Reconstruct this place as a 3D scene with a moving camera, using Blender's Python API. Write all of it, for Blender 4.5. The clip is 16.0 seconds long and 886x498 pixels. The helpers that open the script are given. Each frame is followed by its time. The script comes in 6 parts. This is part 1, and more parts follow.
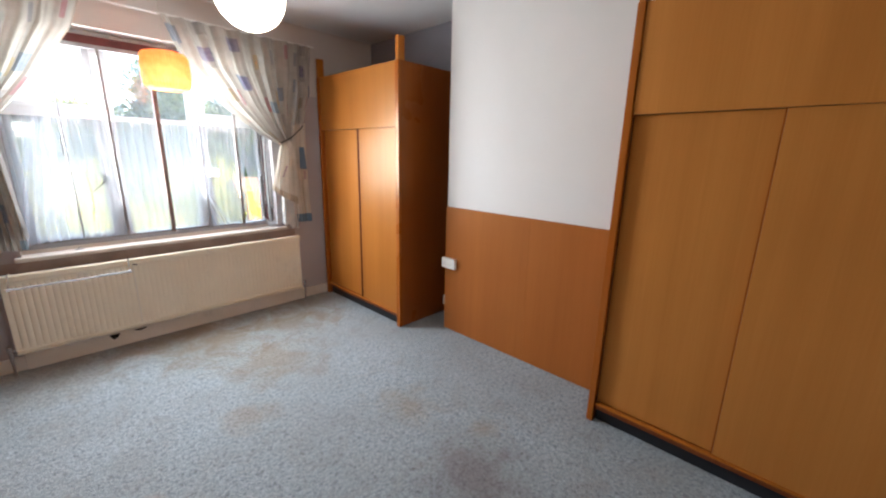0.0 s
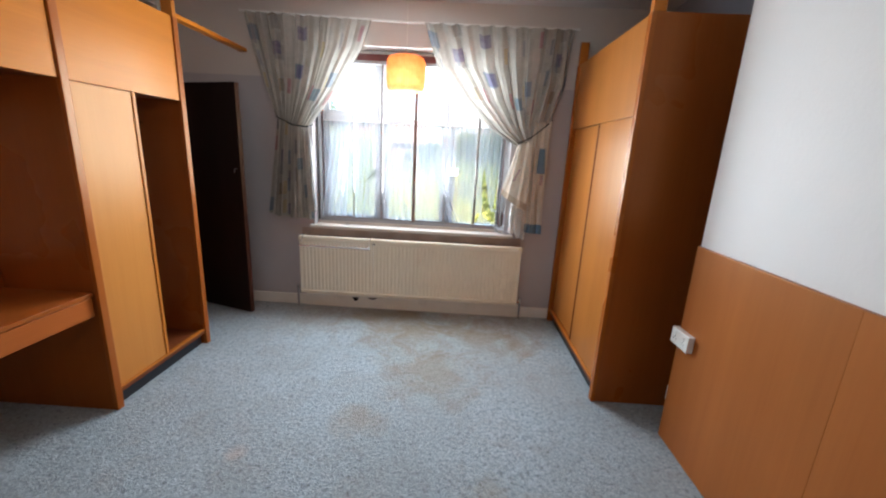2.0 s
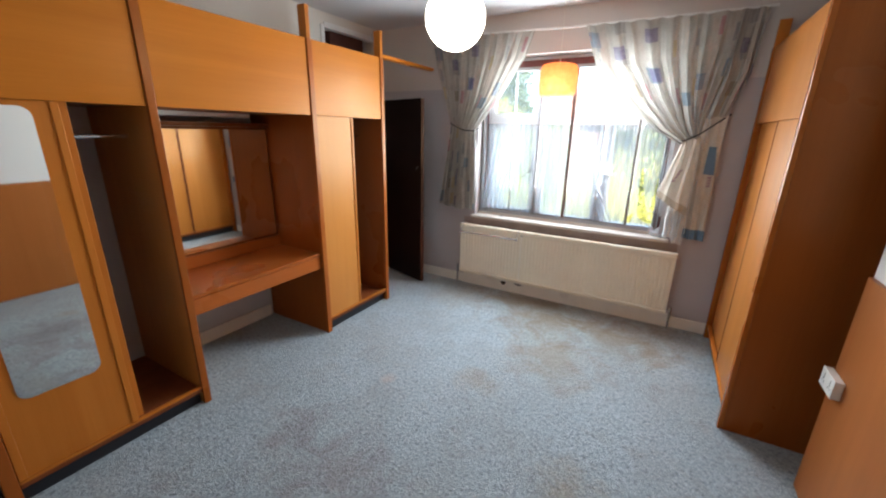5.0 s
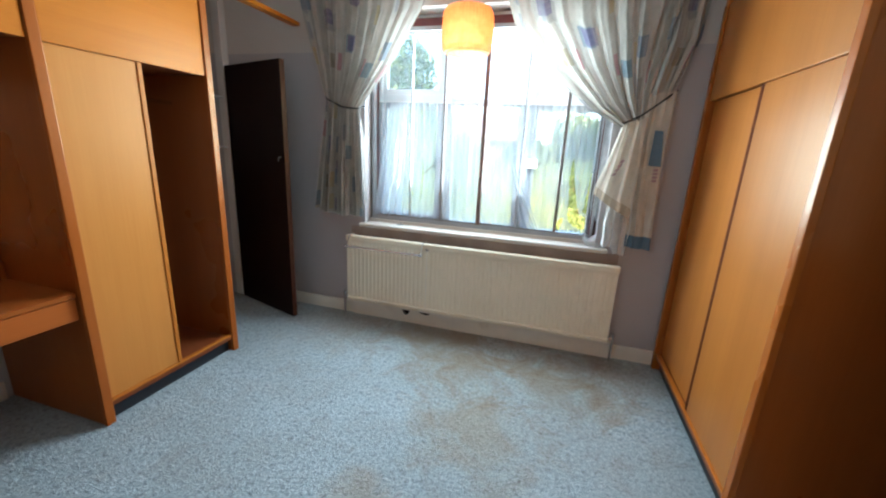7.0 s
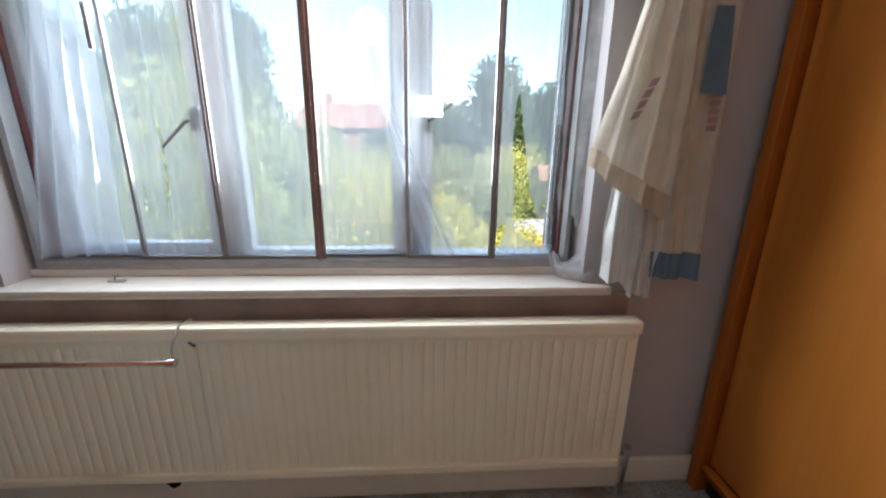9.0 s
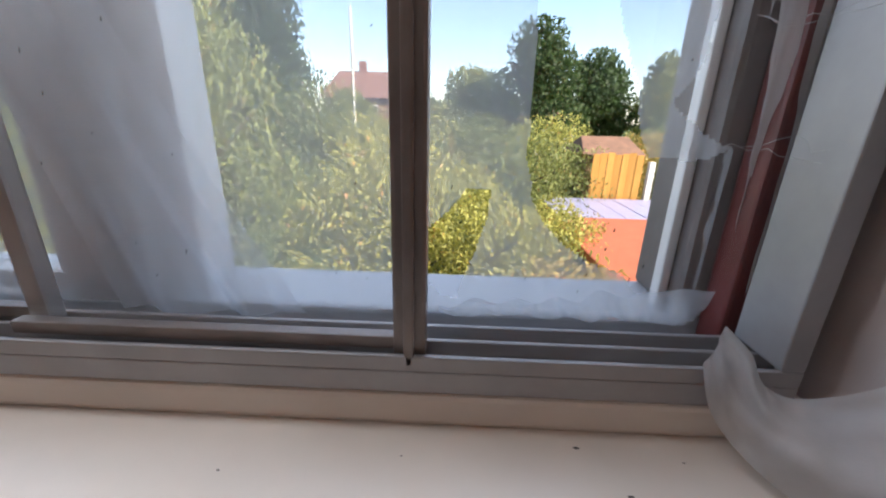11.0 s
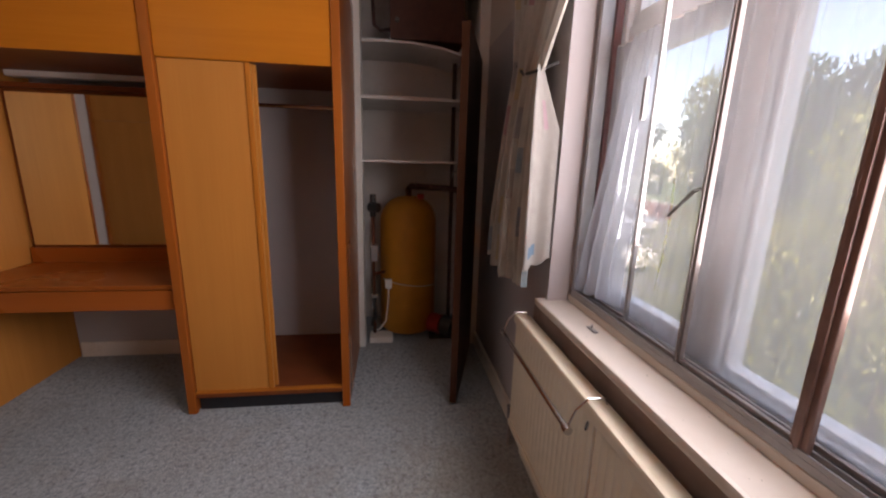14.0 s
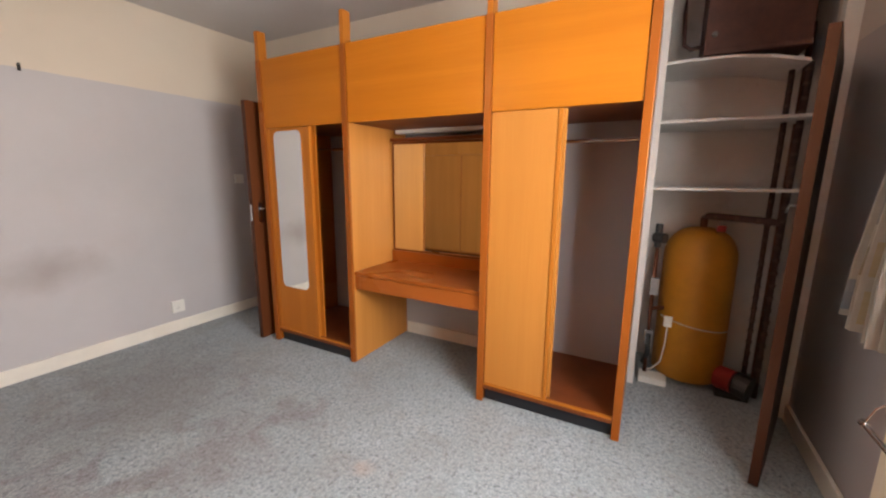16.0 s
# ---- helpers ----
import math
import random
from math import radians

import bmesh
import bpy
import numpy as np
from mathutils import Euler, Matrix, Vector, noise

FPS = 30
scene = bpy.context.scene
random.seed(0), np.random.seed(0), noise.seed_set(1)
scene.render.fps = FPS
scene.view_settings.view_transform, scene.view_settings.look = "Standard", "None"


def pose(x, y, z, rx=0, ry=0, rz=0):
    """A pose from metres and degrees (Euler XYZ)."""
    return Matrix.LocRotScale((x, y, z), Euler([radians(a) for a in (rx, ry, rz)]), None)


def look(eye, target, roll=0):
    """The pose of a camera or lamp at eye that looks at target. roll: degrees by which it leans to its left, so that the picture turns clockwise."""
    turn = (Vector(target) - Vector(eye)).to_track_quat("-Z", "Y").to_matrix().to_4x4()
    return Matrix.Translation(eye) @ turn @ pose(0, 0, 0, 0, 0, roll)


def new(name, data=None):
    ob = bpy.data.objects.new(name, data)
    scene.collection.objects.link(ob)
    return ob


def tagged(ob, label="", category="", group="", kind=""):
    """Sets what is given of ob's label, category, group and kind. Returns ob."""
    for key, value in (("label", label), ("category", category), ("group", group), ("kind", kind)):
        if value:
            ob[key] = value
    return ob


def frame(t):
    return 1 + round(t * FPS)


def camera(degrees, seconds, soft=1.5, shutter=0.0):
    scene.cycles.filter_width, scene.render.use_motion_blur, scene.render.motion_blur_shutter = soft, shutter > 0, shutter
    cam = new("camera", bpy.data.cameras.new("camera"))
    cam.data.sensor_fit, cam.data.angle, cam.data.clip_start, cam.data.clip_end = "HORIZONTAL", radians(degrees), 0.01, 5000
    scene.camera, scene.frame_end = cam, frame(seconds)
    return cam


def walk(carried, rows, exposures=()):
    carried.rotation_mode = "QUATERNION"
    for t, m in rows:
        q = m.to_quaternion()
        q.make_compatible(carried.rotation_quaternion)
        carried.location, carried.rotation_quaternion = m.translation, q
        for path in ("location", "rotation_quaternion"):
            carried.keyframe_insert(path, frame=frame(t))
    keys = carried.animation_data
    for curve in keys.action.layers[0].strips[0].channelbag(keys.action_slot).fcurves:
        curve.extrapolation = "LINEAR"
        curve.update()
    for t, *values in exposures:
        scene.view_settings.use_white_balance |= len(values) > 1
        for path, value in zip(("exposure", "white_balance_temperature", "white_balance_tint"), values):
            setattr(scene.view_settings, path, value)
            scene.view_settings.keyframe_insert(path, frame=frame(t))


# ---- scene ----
cam = camera(97.9, 16.0, 2.2)
PATH = [
    (0, (-0.079, 0.006, 1.554), (1.326, 1.347, 1.075), 1.2),
    (0.5, (0.208, 0.111, 1.454), (1.322, 1.674, 0.893), 0.7),
    (1, (0.466, 0.191, 1.465), (1.242, 1.934, 0.865), 0.7),
    (1.5, (0.812, 0.214, 1.511), (1.197, 2.099, 0.962), 1.8),
    (2, (1.078, 0.306, 1.511), (1.025, 2.247, 1.03), 2.9),
    (2.5, (1.277, 0.378, 1.524), (0.744, 2.247, 1.054), 2.3),
    (3, (1.439, 0.324, 1.556), (0.563, 2.046, 1.039), 0.8),
    (3.5, (1.515, 0.244, 1.608), (0.518, 1.875, 1.02), -0.3),
    (3.7, (1.53, 0.205, 1.614), (0.539, 1.822, 0.98), -0.1),
    (5.8, (1.464, 0.044, 1.692), (0.539, 1.73, 1.143), 0.8),
    (6, (1.436, 0.2, 1.682), (0.505, 1.885, 1.141), 0.2),
    (6.5, (1.362, 0.62, 1.575), (0.601, 2.396, 1.058), 1.8),
    (7, (1.245, 1.038, 1.43), (0.711, 2.897, 0.921), 2.8),
    (7.5, (1.157, 1.443, 1.309), (0.801, 3.328, 0.744), 2.8),
    (8, (1.159, 1.913, 1.298), (1.026, 3.821, 0.714), 2.4),
    (8.5, (1.117, 2.333, 1.235), (1.143, 4.257, 0.692), 2.1),
    (9, (1.009, 2.688, 1.242), (1.126, 4.611, 0.708), 0.8),
    (9.2, (0.977, 2.811, 1.214), (1.162, 4.739, 0.715), 0.6),
    (11.3, (1.298, 3.738, 1.003), (1.185, 5.619, 0.343), 1.2),
    (11.5, (1.297, 3.73, 0.997), (1.138, 5.634, 0.406), 1.1),
    (12, (1.294, 3.6, 1.053), (0.846, 5.442, 0.415), 1.7),
    (12.5, (1.254, 3.38, 1.176), (0.237, 4.909, 0.383), 0.1),
    (13, (1.225, 3.301, 1.217), (-0.402, 4.264, 0.563), 2.3),
    (13.5, (1.218, 3.267, 1.27), (-0.655, 3.695, 0.714), 2.5),
    (14, (1.191, 3.214, 1.343), (-0.743, 3.477, 0.907), 1.6),
    (14.5, (1.173, 3.203, 1.376), (-0.782, 3.329, 0.976), 1.1),
    (15, (1.22, 3.158, 1.362), (-0.726, 2.964, 0.942), 1.0),
    (15.5, (1.278, 3.075, 1.38), (-0.592, 2.496, 0.97), 0.9),
    (16, (1.324, 3.023, 1.408), (-0.406, 2.09, 1.038), 0.5),
]
EXPOSURE = [(0, 2.53, 6480, 10), (1.5, 2.43, 6020, 5), (2.2, 2.4, 6200, 8), (3.5, 2.56, 6250, 7), (6.0, 2.56, 6020, 5), (7.0, 2.42, 5650, -4), (7.5, 2.35, 5330, -4), (8.0, 2.24, 5850, 0), (8.5, 2.05, 5700, -2),
            (9.0, 1.84, 6100, 5), (11.3, 1.06, 6450, 13), (12.0, 0.84, 6250, 10), (12.5, 0.86, 6500, 12), (13.0, 0.82, 6950, 15), (13.5, 1.02, 7150, 20), (14.0, 1.28, 7550, 27), (14.5, 1.45, 7900, 33),
            (15.0, 1.74, 8350, 45), (15.5, 2.22, 9550, 43), (16, 2.83, 7450, 15)]
walk(cam, [(t, look(eye, target, roll)) for t, eye, target, roll in PATH], EXPOSURE)

# ---------------------------------------------------------------- world and light
SUN_DIR = Vector((-0.62, 0.42, -0.68)).normalized()
world = bpy.data.worlds.new("sky")
scene.world = world
world.use_nodes = True
wn = world.node_tree
sky = wn.nodes.new("ShaderNodeTexSky")
sky.sky_type = "NISHITA"
sky.sun_disc = False
sky.sun_elevation = math.asin(-SUN_DIR.z)
sky.sun_rotation = math.atan2(-SUN_DIR.x, -SUN_DIR.y)
sky.air_density, sky.dust_density, sky.ozone_density = 1.0, 0.6, 1.4
wn.links.new(sky.outputs[0], wn.nodes["Background"].inputs[0])
wn.nodes["Background"].inputs[1].default_value = 0.15

sun = new("sun", bpy.data.lights.new("sun", "SUN"))
sun.data.energy, sun.data.angle, sun.data.color = 5.0, radians(0.5), (1.0, 0.93, 0.82)
sun.matrix_world = look((0, 0, 20), Vector((0, 0, 20)) + SUN_DIR)

# daylight that the sky sends through the window's opening
day = new("window_daylight", bpy.data.lights.new("window_daylight", "AREA"))
day.data.shape, day.data.size, day.data.size_y = "RECTANGLE", 1.34, 1.10
day.data.energy, day.data.color = 19.3, (0.88, 0.94, 1.0)
day.matrix_world = look((0.64, 3.974, 1.66), (0.64, 2.0, 1.66))

out_sky = new("window_skylight", bpy.data.lights.new("window_skylight", "AREA"))
out_sky.data.shape, out_sky.data.size, out_sky.data.size_y = "RECTANGLE", 1.9, 1.6
out_sky.data.energy, out_sky.data.color = 3.9, (0.90, 0.95, 1.0)
out_sky.matrix_world = look((0.64, 4.30, 1.65), (0.64, 2.0, 1.45))

# ---------------------------------------------------------------- materials
def material(name):
    m = bpy.data.materials.new(name)
    m.use_nodes = True
    return m, m.node_tree.nodes, m.node_tree.links, m.node_tree.nodes["Principled BSDF"]


def mapped(n, l, scale, kind="Object"):
    tc, mp = n.new("ShaderNodeTexCoord"), n.new("ShaderNodeMapping")
    mp.inputs["Scale"].default_value = scale
    l.new(tc.outputs[kind], mp.inputs[0])
    return mp.outputs[0]


def noise_node(n, l, vec, scale, detail=4, rough=0.55, dist=0.0):
    t = n.new("ShaderNodeTexNoise")
    t.inputs["Scale"].default_value, t.inputs["Detail"].default_value = scale, detail
    t.inputs["Roughness"].default_value, t.inputs["Distortion"].default_value = rough, dist
    l.new(vec, t.inputs["Vector"])
    return t.outputs["Fac"]


def ramp(n, l, fac, stops):
    r = n.new("ShaderNodeValToRGB")
    e = r.color_ramp.elements
    while len(e) < len(stops):
        e.new(0.5)
    for el, (p, c) in zip(e, stops):
        el.position, el.color = p, (*c, 1)
    l.new(fac, r.inputs[0])
    return r.outputs[0]


def mix(n, l, fac, a, b, mode="MIX"):
    x = n.new("ShaderNodeMix")
    x.data_type, x.blend_type = "RGBA", mode
    for sock, val in ((x.inputs[0], fac), (x.inputs[6], a), (x.inputs[7], b)):
        if isinstance(val, bpy.types.NodeSocket):
            l.new(val, sock)
        elif isinstance(val, (int, float)):
            sock.default_value = val
        else:
            sock.default_value = (*val, 1)
    return x.outputs[2]


def bump(n, l, b, fac, strength, dist):
    k = n.new("ShaderNodeBump")
    k.inputs["Strength"].default_value, k.inputs["Distance"].default_value = strength, dist
    l.new(fac, k.inputs["Height"])
    l.new(k.outputs[0], b.inputs["Normal"])


def math_node(n, l, op, a, b=None):
    k = n.new("ShaderNodeMath")
    k.operation = op
    for i, v in enumerate((a, b)):
        if v is None:
            continue
        if isinstance(v, (int, float)):
            k.inputs[i].default_value = v
        else:
            l.new(v, k.inputs[i])
    return k.outputs[0]


def wood(name, dark, light, grain=(38, 38, 1.3), rough=0.40, vary=0.14, coat=0.06):
    """Veneer with a fine straight grain along the axis of the smallest scale."""
    m, n, l, b = material(name)
    v = mapped(n, l, grain)
    info = n.new("ShaderNodeObjectInfo")
    slip = n.new("ShaderNodeVectorMath")
    slip.operation = "ADD"
    l.new(v, slip.inputs[0])
    l.new(math_node(n, l, "MULTIPLY", info.outputs["Random"], 37.0), slip.inputs[1])
    v = slip.outputs[0]
    fine = noise_node(n, l, v, 2.2, 6, 0.62, 0.35)
    shrunk = n.new("ShaderNodeVectorMath")
    shrunk.operation = "SCALE"
    l.new(v, shrunk.inputs[0])
    shrunk.inputs["Scale"].default_value = 1 / 9
    broad = noise_node(n, l, shrunk.outputs[0], 1.5, 4, 0.55, 0.4)
    worn = noise_node(n, l, mapped(n, l, (1, 1, 1)), 1.4, 3, 0.5)
    c = ramp(n, l, fine, [(0.25, dark), (0.75, light)])
    c2 = ramp(n, l, broad, [(0.28, tuple(x * 0.80 for x in dark)), (0.75, light)])
    c = mix(n, l, 0.58, c, c2)
    c = mix(n, l, ramp(n, l, worn, [(0.35, (0, 0, 0)), (0.75, (0.28,) * 3)]), c, tuple(x * 0.78 for x in dark))
    k = math_node(n, l, "ADD", math_node(n, l, "MULTIPLY", info.outputs["Random"], vary), 1 - vary / 2)
    hs = n.new("ShaderNodeHueSaturation")
    l.new(k, hs.inputs["Value"])
    l.new(c, hs.inputs["Color"])
    l.new(hs.outputs[0], b.inputs["Base Color"])
    rr = ramp(n, l, worn, [(0.25, (rough - 0.09,) * 3), (0.75, (rough + 0.10,) * 3)])
    l.new(rr, b.inputs["Roughness"])
    b.inputs["Coat Weight"].default_value, b.inputs["Coat Roughness"].default_value = coat, 0.25
    b.inputs["Specular Tint"].default_value = (1.0, 0.74, 0.36, 1)
    b.inputs["Specular IOR Level"].default_value = 0.38
    b.inputs["Coat Tint"].default_value = (1.0, 0.90, 0.70, 1)
    bump(n, l, b, fine, 0.05, 0.002)
    return m


def paint(name, colour, rough=0.6, mottle=0.06, scale=1.3, relief=0.15, grain=220.0, stain=None):
    m, n, l, b = material(name)
    v = mapped(n, l, (1, 1, 1))
    big = noise_node(n, l, v, scale, 5, 0.6)
    c = ramp(n, l, big, [(0.3, tuple(x * (1 - mottle) for x in colour)), (0.7, tuple(min(1, x * (1 + mottle)) for x in colour))])
    if stain:
        spots = noise_node(n, l, v, 3.1, 6, 0.7)
        c = mix(n, l, ramp(n, l, spots, [(0.58, (0, 0, 0)), (0.8, (0.6,) * 3)]), c, stain)
    l.new(c, b.inputs["Base Color"])
    b.inputs["Roughness"].default_value = rough
    bump(n, l, b, noise_node(n, l, v, grain, 3, 0.6), relief, 0.002)
    return m


def plain(name, colour, rough=0.5, metal=0.0, scale=14.0, vary=0.1, relief=0.05):
    m, n, l, b = material(name)
    v = mapped(n, l, (1, 1, 1))
    f = noise_node(n, l, v, scale, 5, 0.6)
    l.new(ramp(n, l, f, [(0.3, tuple(x * (1 - vary) for x in colour)), (0.75, tuple(min(1, x * (1 + vary)) for x in colour))]), b.inputs["Base Color"])
    b.inputs["Roughness"].default_value, b.inputs["Metallic"].default_value = rough, metal
    bump(n, l, b, noise_node(n, l, v, scale * 8, 3, 0.6), relief, 0.002)
    return m


TEAK = wood("teak_veneer", (0.440, 0.133, 0.016), (0.520, 0.174, 0.026))
TEAK_H = wood("teak_veneer_lengthwise", (0.505, 0.150, 0.010), (0.600, 0.196, 0.017), grain=(38, 1.3, 38))
# Darker copy of the teak: shade on panels turned from the window.
TEAK_SHADED = wood("dark_shaded_teak_veneer", (0.270, 0.065, 0.010), (0.340, 0.091, 0.016), rough=0.30, coat=0.15)
TEAK_RED = wood("red_teak_top", (0.320, 0.074, 0.012), (0.400, 0.104, 0.019), grain=(38, 1.3, 38), rough=0.30)
TEAK_MID = wood("mid_teak_veneer", (0.360, 0.096, 0.013), (0.430, 0.126, 0.020), rough=0.24, coat=0.2)
TEAK_POST = wood("red_teak_post", (0.300, 0.074, 0.011), (0.370, 0.100, 0.017), rough=0.32)
TEAK_LIGHT = wood("pale_door_veneer", (0.510, 0.186, 0.036), (0.590, 0.244, 0.055))
TEAK_WARM = wood("warm_teak_veneer", (0.410, 0.138, 0.022), (0.490, 0.184, 0.036), rough=0.37, coat=0.10)
# Paler copy of the teak, with the window's light put into its colour.
TEAK_LIT = wood("window_lit_teak_veneer", (0.500, 0.190, 0.040), (0.600, 0.250, 0.062))
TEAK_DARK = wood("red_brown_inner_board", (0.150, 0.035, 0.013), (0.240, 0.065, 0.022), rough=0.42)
GAP_SHADOW = plain("door_gap_shadow", (0.095, 0.024, 0.010), 0.8, vary=0.25)
GAP_SHADOW.node_tree.nodes["Principled BSDF"].inputs["Specular IOR Level"].default_value = 0.08
DADO = wood("dado_veneer", (0.370, 0.113, 0.026), (0.440, 0.148, 0.036), vary=0.14, rough=0.42)
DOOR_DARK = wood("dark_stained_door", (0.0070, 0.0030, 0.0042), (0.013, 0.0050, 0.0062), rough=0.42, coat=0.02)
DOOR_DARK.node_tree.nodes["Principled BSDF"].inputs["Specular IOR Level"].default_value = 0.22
DOOR_BROWN = wood("brown_door", (0.098, 0.028, 0.011), (0.155, 0.048, 0.018), rough=0.36)
LIPPING = wood("red_brown_lipping", (0.042, 0.013, 0.010), (0.068, 0.020, 0.014), rough=0.5, coat=0)
PLINTH = plain("black_plinth", (0.010, 0.011, 0.015), 0.55)
CEIL = paint("ceiling_white", (0.62, 0.60, 0.59), 0.8, 0.04, 0.8, 0.3, 90)
WHITE_PAPER = paint("embossed_white_paper", (0.76, 0.75, 0.73), 0.62, 0.035, 1.1, 0.35, 70)
SKIRT = paint("cream_gloss_paint", (0.80, 0.76, 0.68), 0.35, 0.06, 5, 0.1, 60, stain=(0.42, 0.36, 0.28))
SILL = paint("cream_sill_paint", (0.62, 0.56, 0.50), 0.28, 0.05, 7, 0.12, 40, stain=(0.44, 0.34, 0.27))
GREY_IN = paint("grey_cupboard_paint", (0.66, 0.64, 0.62), 0.34, 0.1, 2.2, 0.2, 60, stain=(0.36, 0.30, 0.25))
WHITE_WOOD = paint("white_gloss_wood", (0.74, 0.72, 0.68), 0.32, 0.05, 6, 0.1, 50)
STRIP_SHADE = paint("stained_wall_shade", (0.36, 0.29, 0.26), 0.75, 0.16, 6, 0.4, 60, stain=(0.20, 0.14, 0.11))
RAD = paint("cream_enamel", (0.86, 0.79, 0.63), 0.32, 0.04, 3, 0.05, 90, stain=(0.58, 0.50, 0.38))
WIN_WHITE = paint("old_white_window_paint", (0.70, 0.72, 0.74), 0.4, 0.07, 6, 0.2, 50, stain=(0.45, 0.42, 0.40))
# Foot of the frame: blue-grey, darker than the head and mullions.
WIN_FOOT = paint("blue_grey_window_foot", (0.40, 0.425, 0.46), 0.5, 0.12, 6, 0.2, 50, stain=(0.28, 0.27, 0.26))
WIN_RED = plain("maroon_window_paint", (0.13, 0.022, 0.020), 0.42, vary=0.25)
ALU = plain("dull_aluminium", (0.34, 0.335, 0.34), 0.44, 0.4, vary=0.12)
ALU_BROWN = plain("bronzed_aluminium", (0.23, 0.20, 0.19), 0.40, 0.45, vary=0.2)
ALU_RED = plain("red_brown_anodised_bar", (0.24, 0.150, 0.125), 0.42, 0.3, vary=0.25)
CHROME = plain("chrome", (0.70, 0.70, 0.72), 0.16, 1.0, vary=0.06)
DARK_METAL = plain("dark_metal", (0.05, 0.05, 0.05), 0.45, 0.5)
PLASTIC = plain("white_plastic", (0.78, 0.77, 0.72), 0.35, vary=0.04)
HANDLE = plain("worn_grey_handle", (0.13, 0.125, 0.12), 0.4, 0.6)
# Near-black for flat faces that paint the darkness inside holes and slots.
HOLE_SHADE = plain("black_hole", (0.008, 0.007, 0.006), 0.9)
COPPER = plain("tarnished_copper", (0.16, 0.055, 0.030), 0.45, 0.7, vary=0.3)
LAG = plain("dark_pipe_lagging", (0.060, 0.022, 0.017), 0.7, vary=0.4)
TAPE = plain("pale_lagging_tape", (0.088, 0.046, 0.036), 0.7, vary=0.4)
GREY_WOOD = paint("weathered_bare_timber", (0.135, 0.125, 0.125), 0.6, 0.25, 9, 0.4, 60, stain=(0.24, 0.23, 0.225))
FOAM = paint("orange_foam_jacket", (0.50, 0.21, 0.016), 0.55, 0.12, 6, 0.6, 25, stain=(0.34, 0.14, 0.02))
RED = plain("red_paint", (0.30, 0.018, 0.014), 0.4)
TANK = plain("brown_tank_board", (0.085, 0.027, 0.017), 0.6, vary=0.25)
CORD = plain("cream_cord", (0.62, 0.58, 0.50), 0.6)


def two_tone(name, low, high, line, stain_at=None):
    """Wall paint: one colour up to the old picture-rail line, a paler one above."""
    m, n, l, b = material(name)
    v = mapped(n, l, (1, 1, 1))
    big = noise_node(n, l, v, 0.9, 6, 0.62)
    sep = n.new("ShaderNodeSeparateXYZ")
    l.new(v, sep.inputs[0])
    edge = math_node(n, l, "ADD", sep.outputs[2], math_node(n, l, "MULTIPLY", noise_node(n, l, v, 9, 3), 0.012))
    up = math_node(n, l, "GREATER_THAN", edge, line)
    lo = ramp(n, l, big, [(0.3, tuple(x * 0.93 for x in low)), (0.7, tuple(x * 1.06 for x in low))])
    if stain_at:
        d = n.new("ShaderNodeVectorMath")
        d.operation = "SUBTRACT"
        l.new(v, d.inputs[0])
        d.inputs[1].default_value = stain_at[0]
        s = n.new("ShaderNodeVectorMath")
        s.operation = "MULTIPLY"
        l.new(d.outputs[0], s.inputs[0])
        s.inputs[1].default_value = stain_at[1]
        ln = n.new("ShaderNodeVectorMath")
        ln.operation = "LENGTH"
        l.new(s.outputs[0], ln.inputs[0])
        dist = math_node(n, l, "ADD", ln.outputs["Value"], math_node(n, l, "MULTIPLY", noise_node(n, l, v, 5, 5), 0.7))
        lo = mix(n, l, ramp(n, l, dist, [(0.35, (0.6,) * 3), (1.25, (0, 0, 0))]), lo, (0.30, 0.25, 0.23))
    hi = ramp(n, l, big, [(0.3, tuple(x * 0.95 for x in high)), (0.7, tuple(min(1, x * 1.03) for x in high))])
    l.new(mix(n, l, up, lo, hi), b.inputs["Base Color"])
    b.inputs["Roughness"].default_value = 0.62
    bump(n, l, b, noise_node(n, l, v, 60, 4, 0.65), 0.25, 0.002)
    return m


WALL_N = two_tone("lilac_grey_wall_paint", (0.46, 0.42, 0.42), (0.60, 0.54, 0.49), 2.09)
WALL_S = two_tone("pale_grey_wall_paint", (0.50, 0.48, 0.49), (0.66, 0.58, 0.48), 2.085, ((0.30, -0.68, 0.72), (1.6, 1, 3.6)))
WALL_W = two_tone("alcove_wall_paint", (0.50, 0.49, 0.50), (0.66, 0.60, 0.52), 2.09)
# About half as bright as the other walls, with both bands nearly alike.
WALL_E = two_tone("dark_alcove_wall", (0.24, 0.23, 0.25), (0.22, 0.22, 0.25), 2.09)


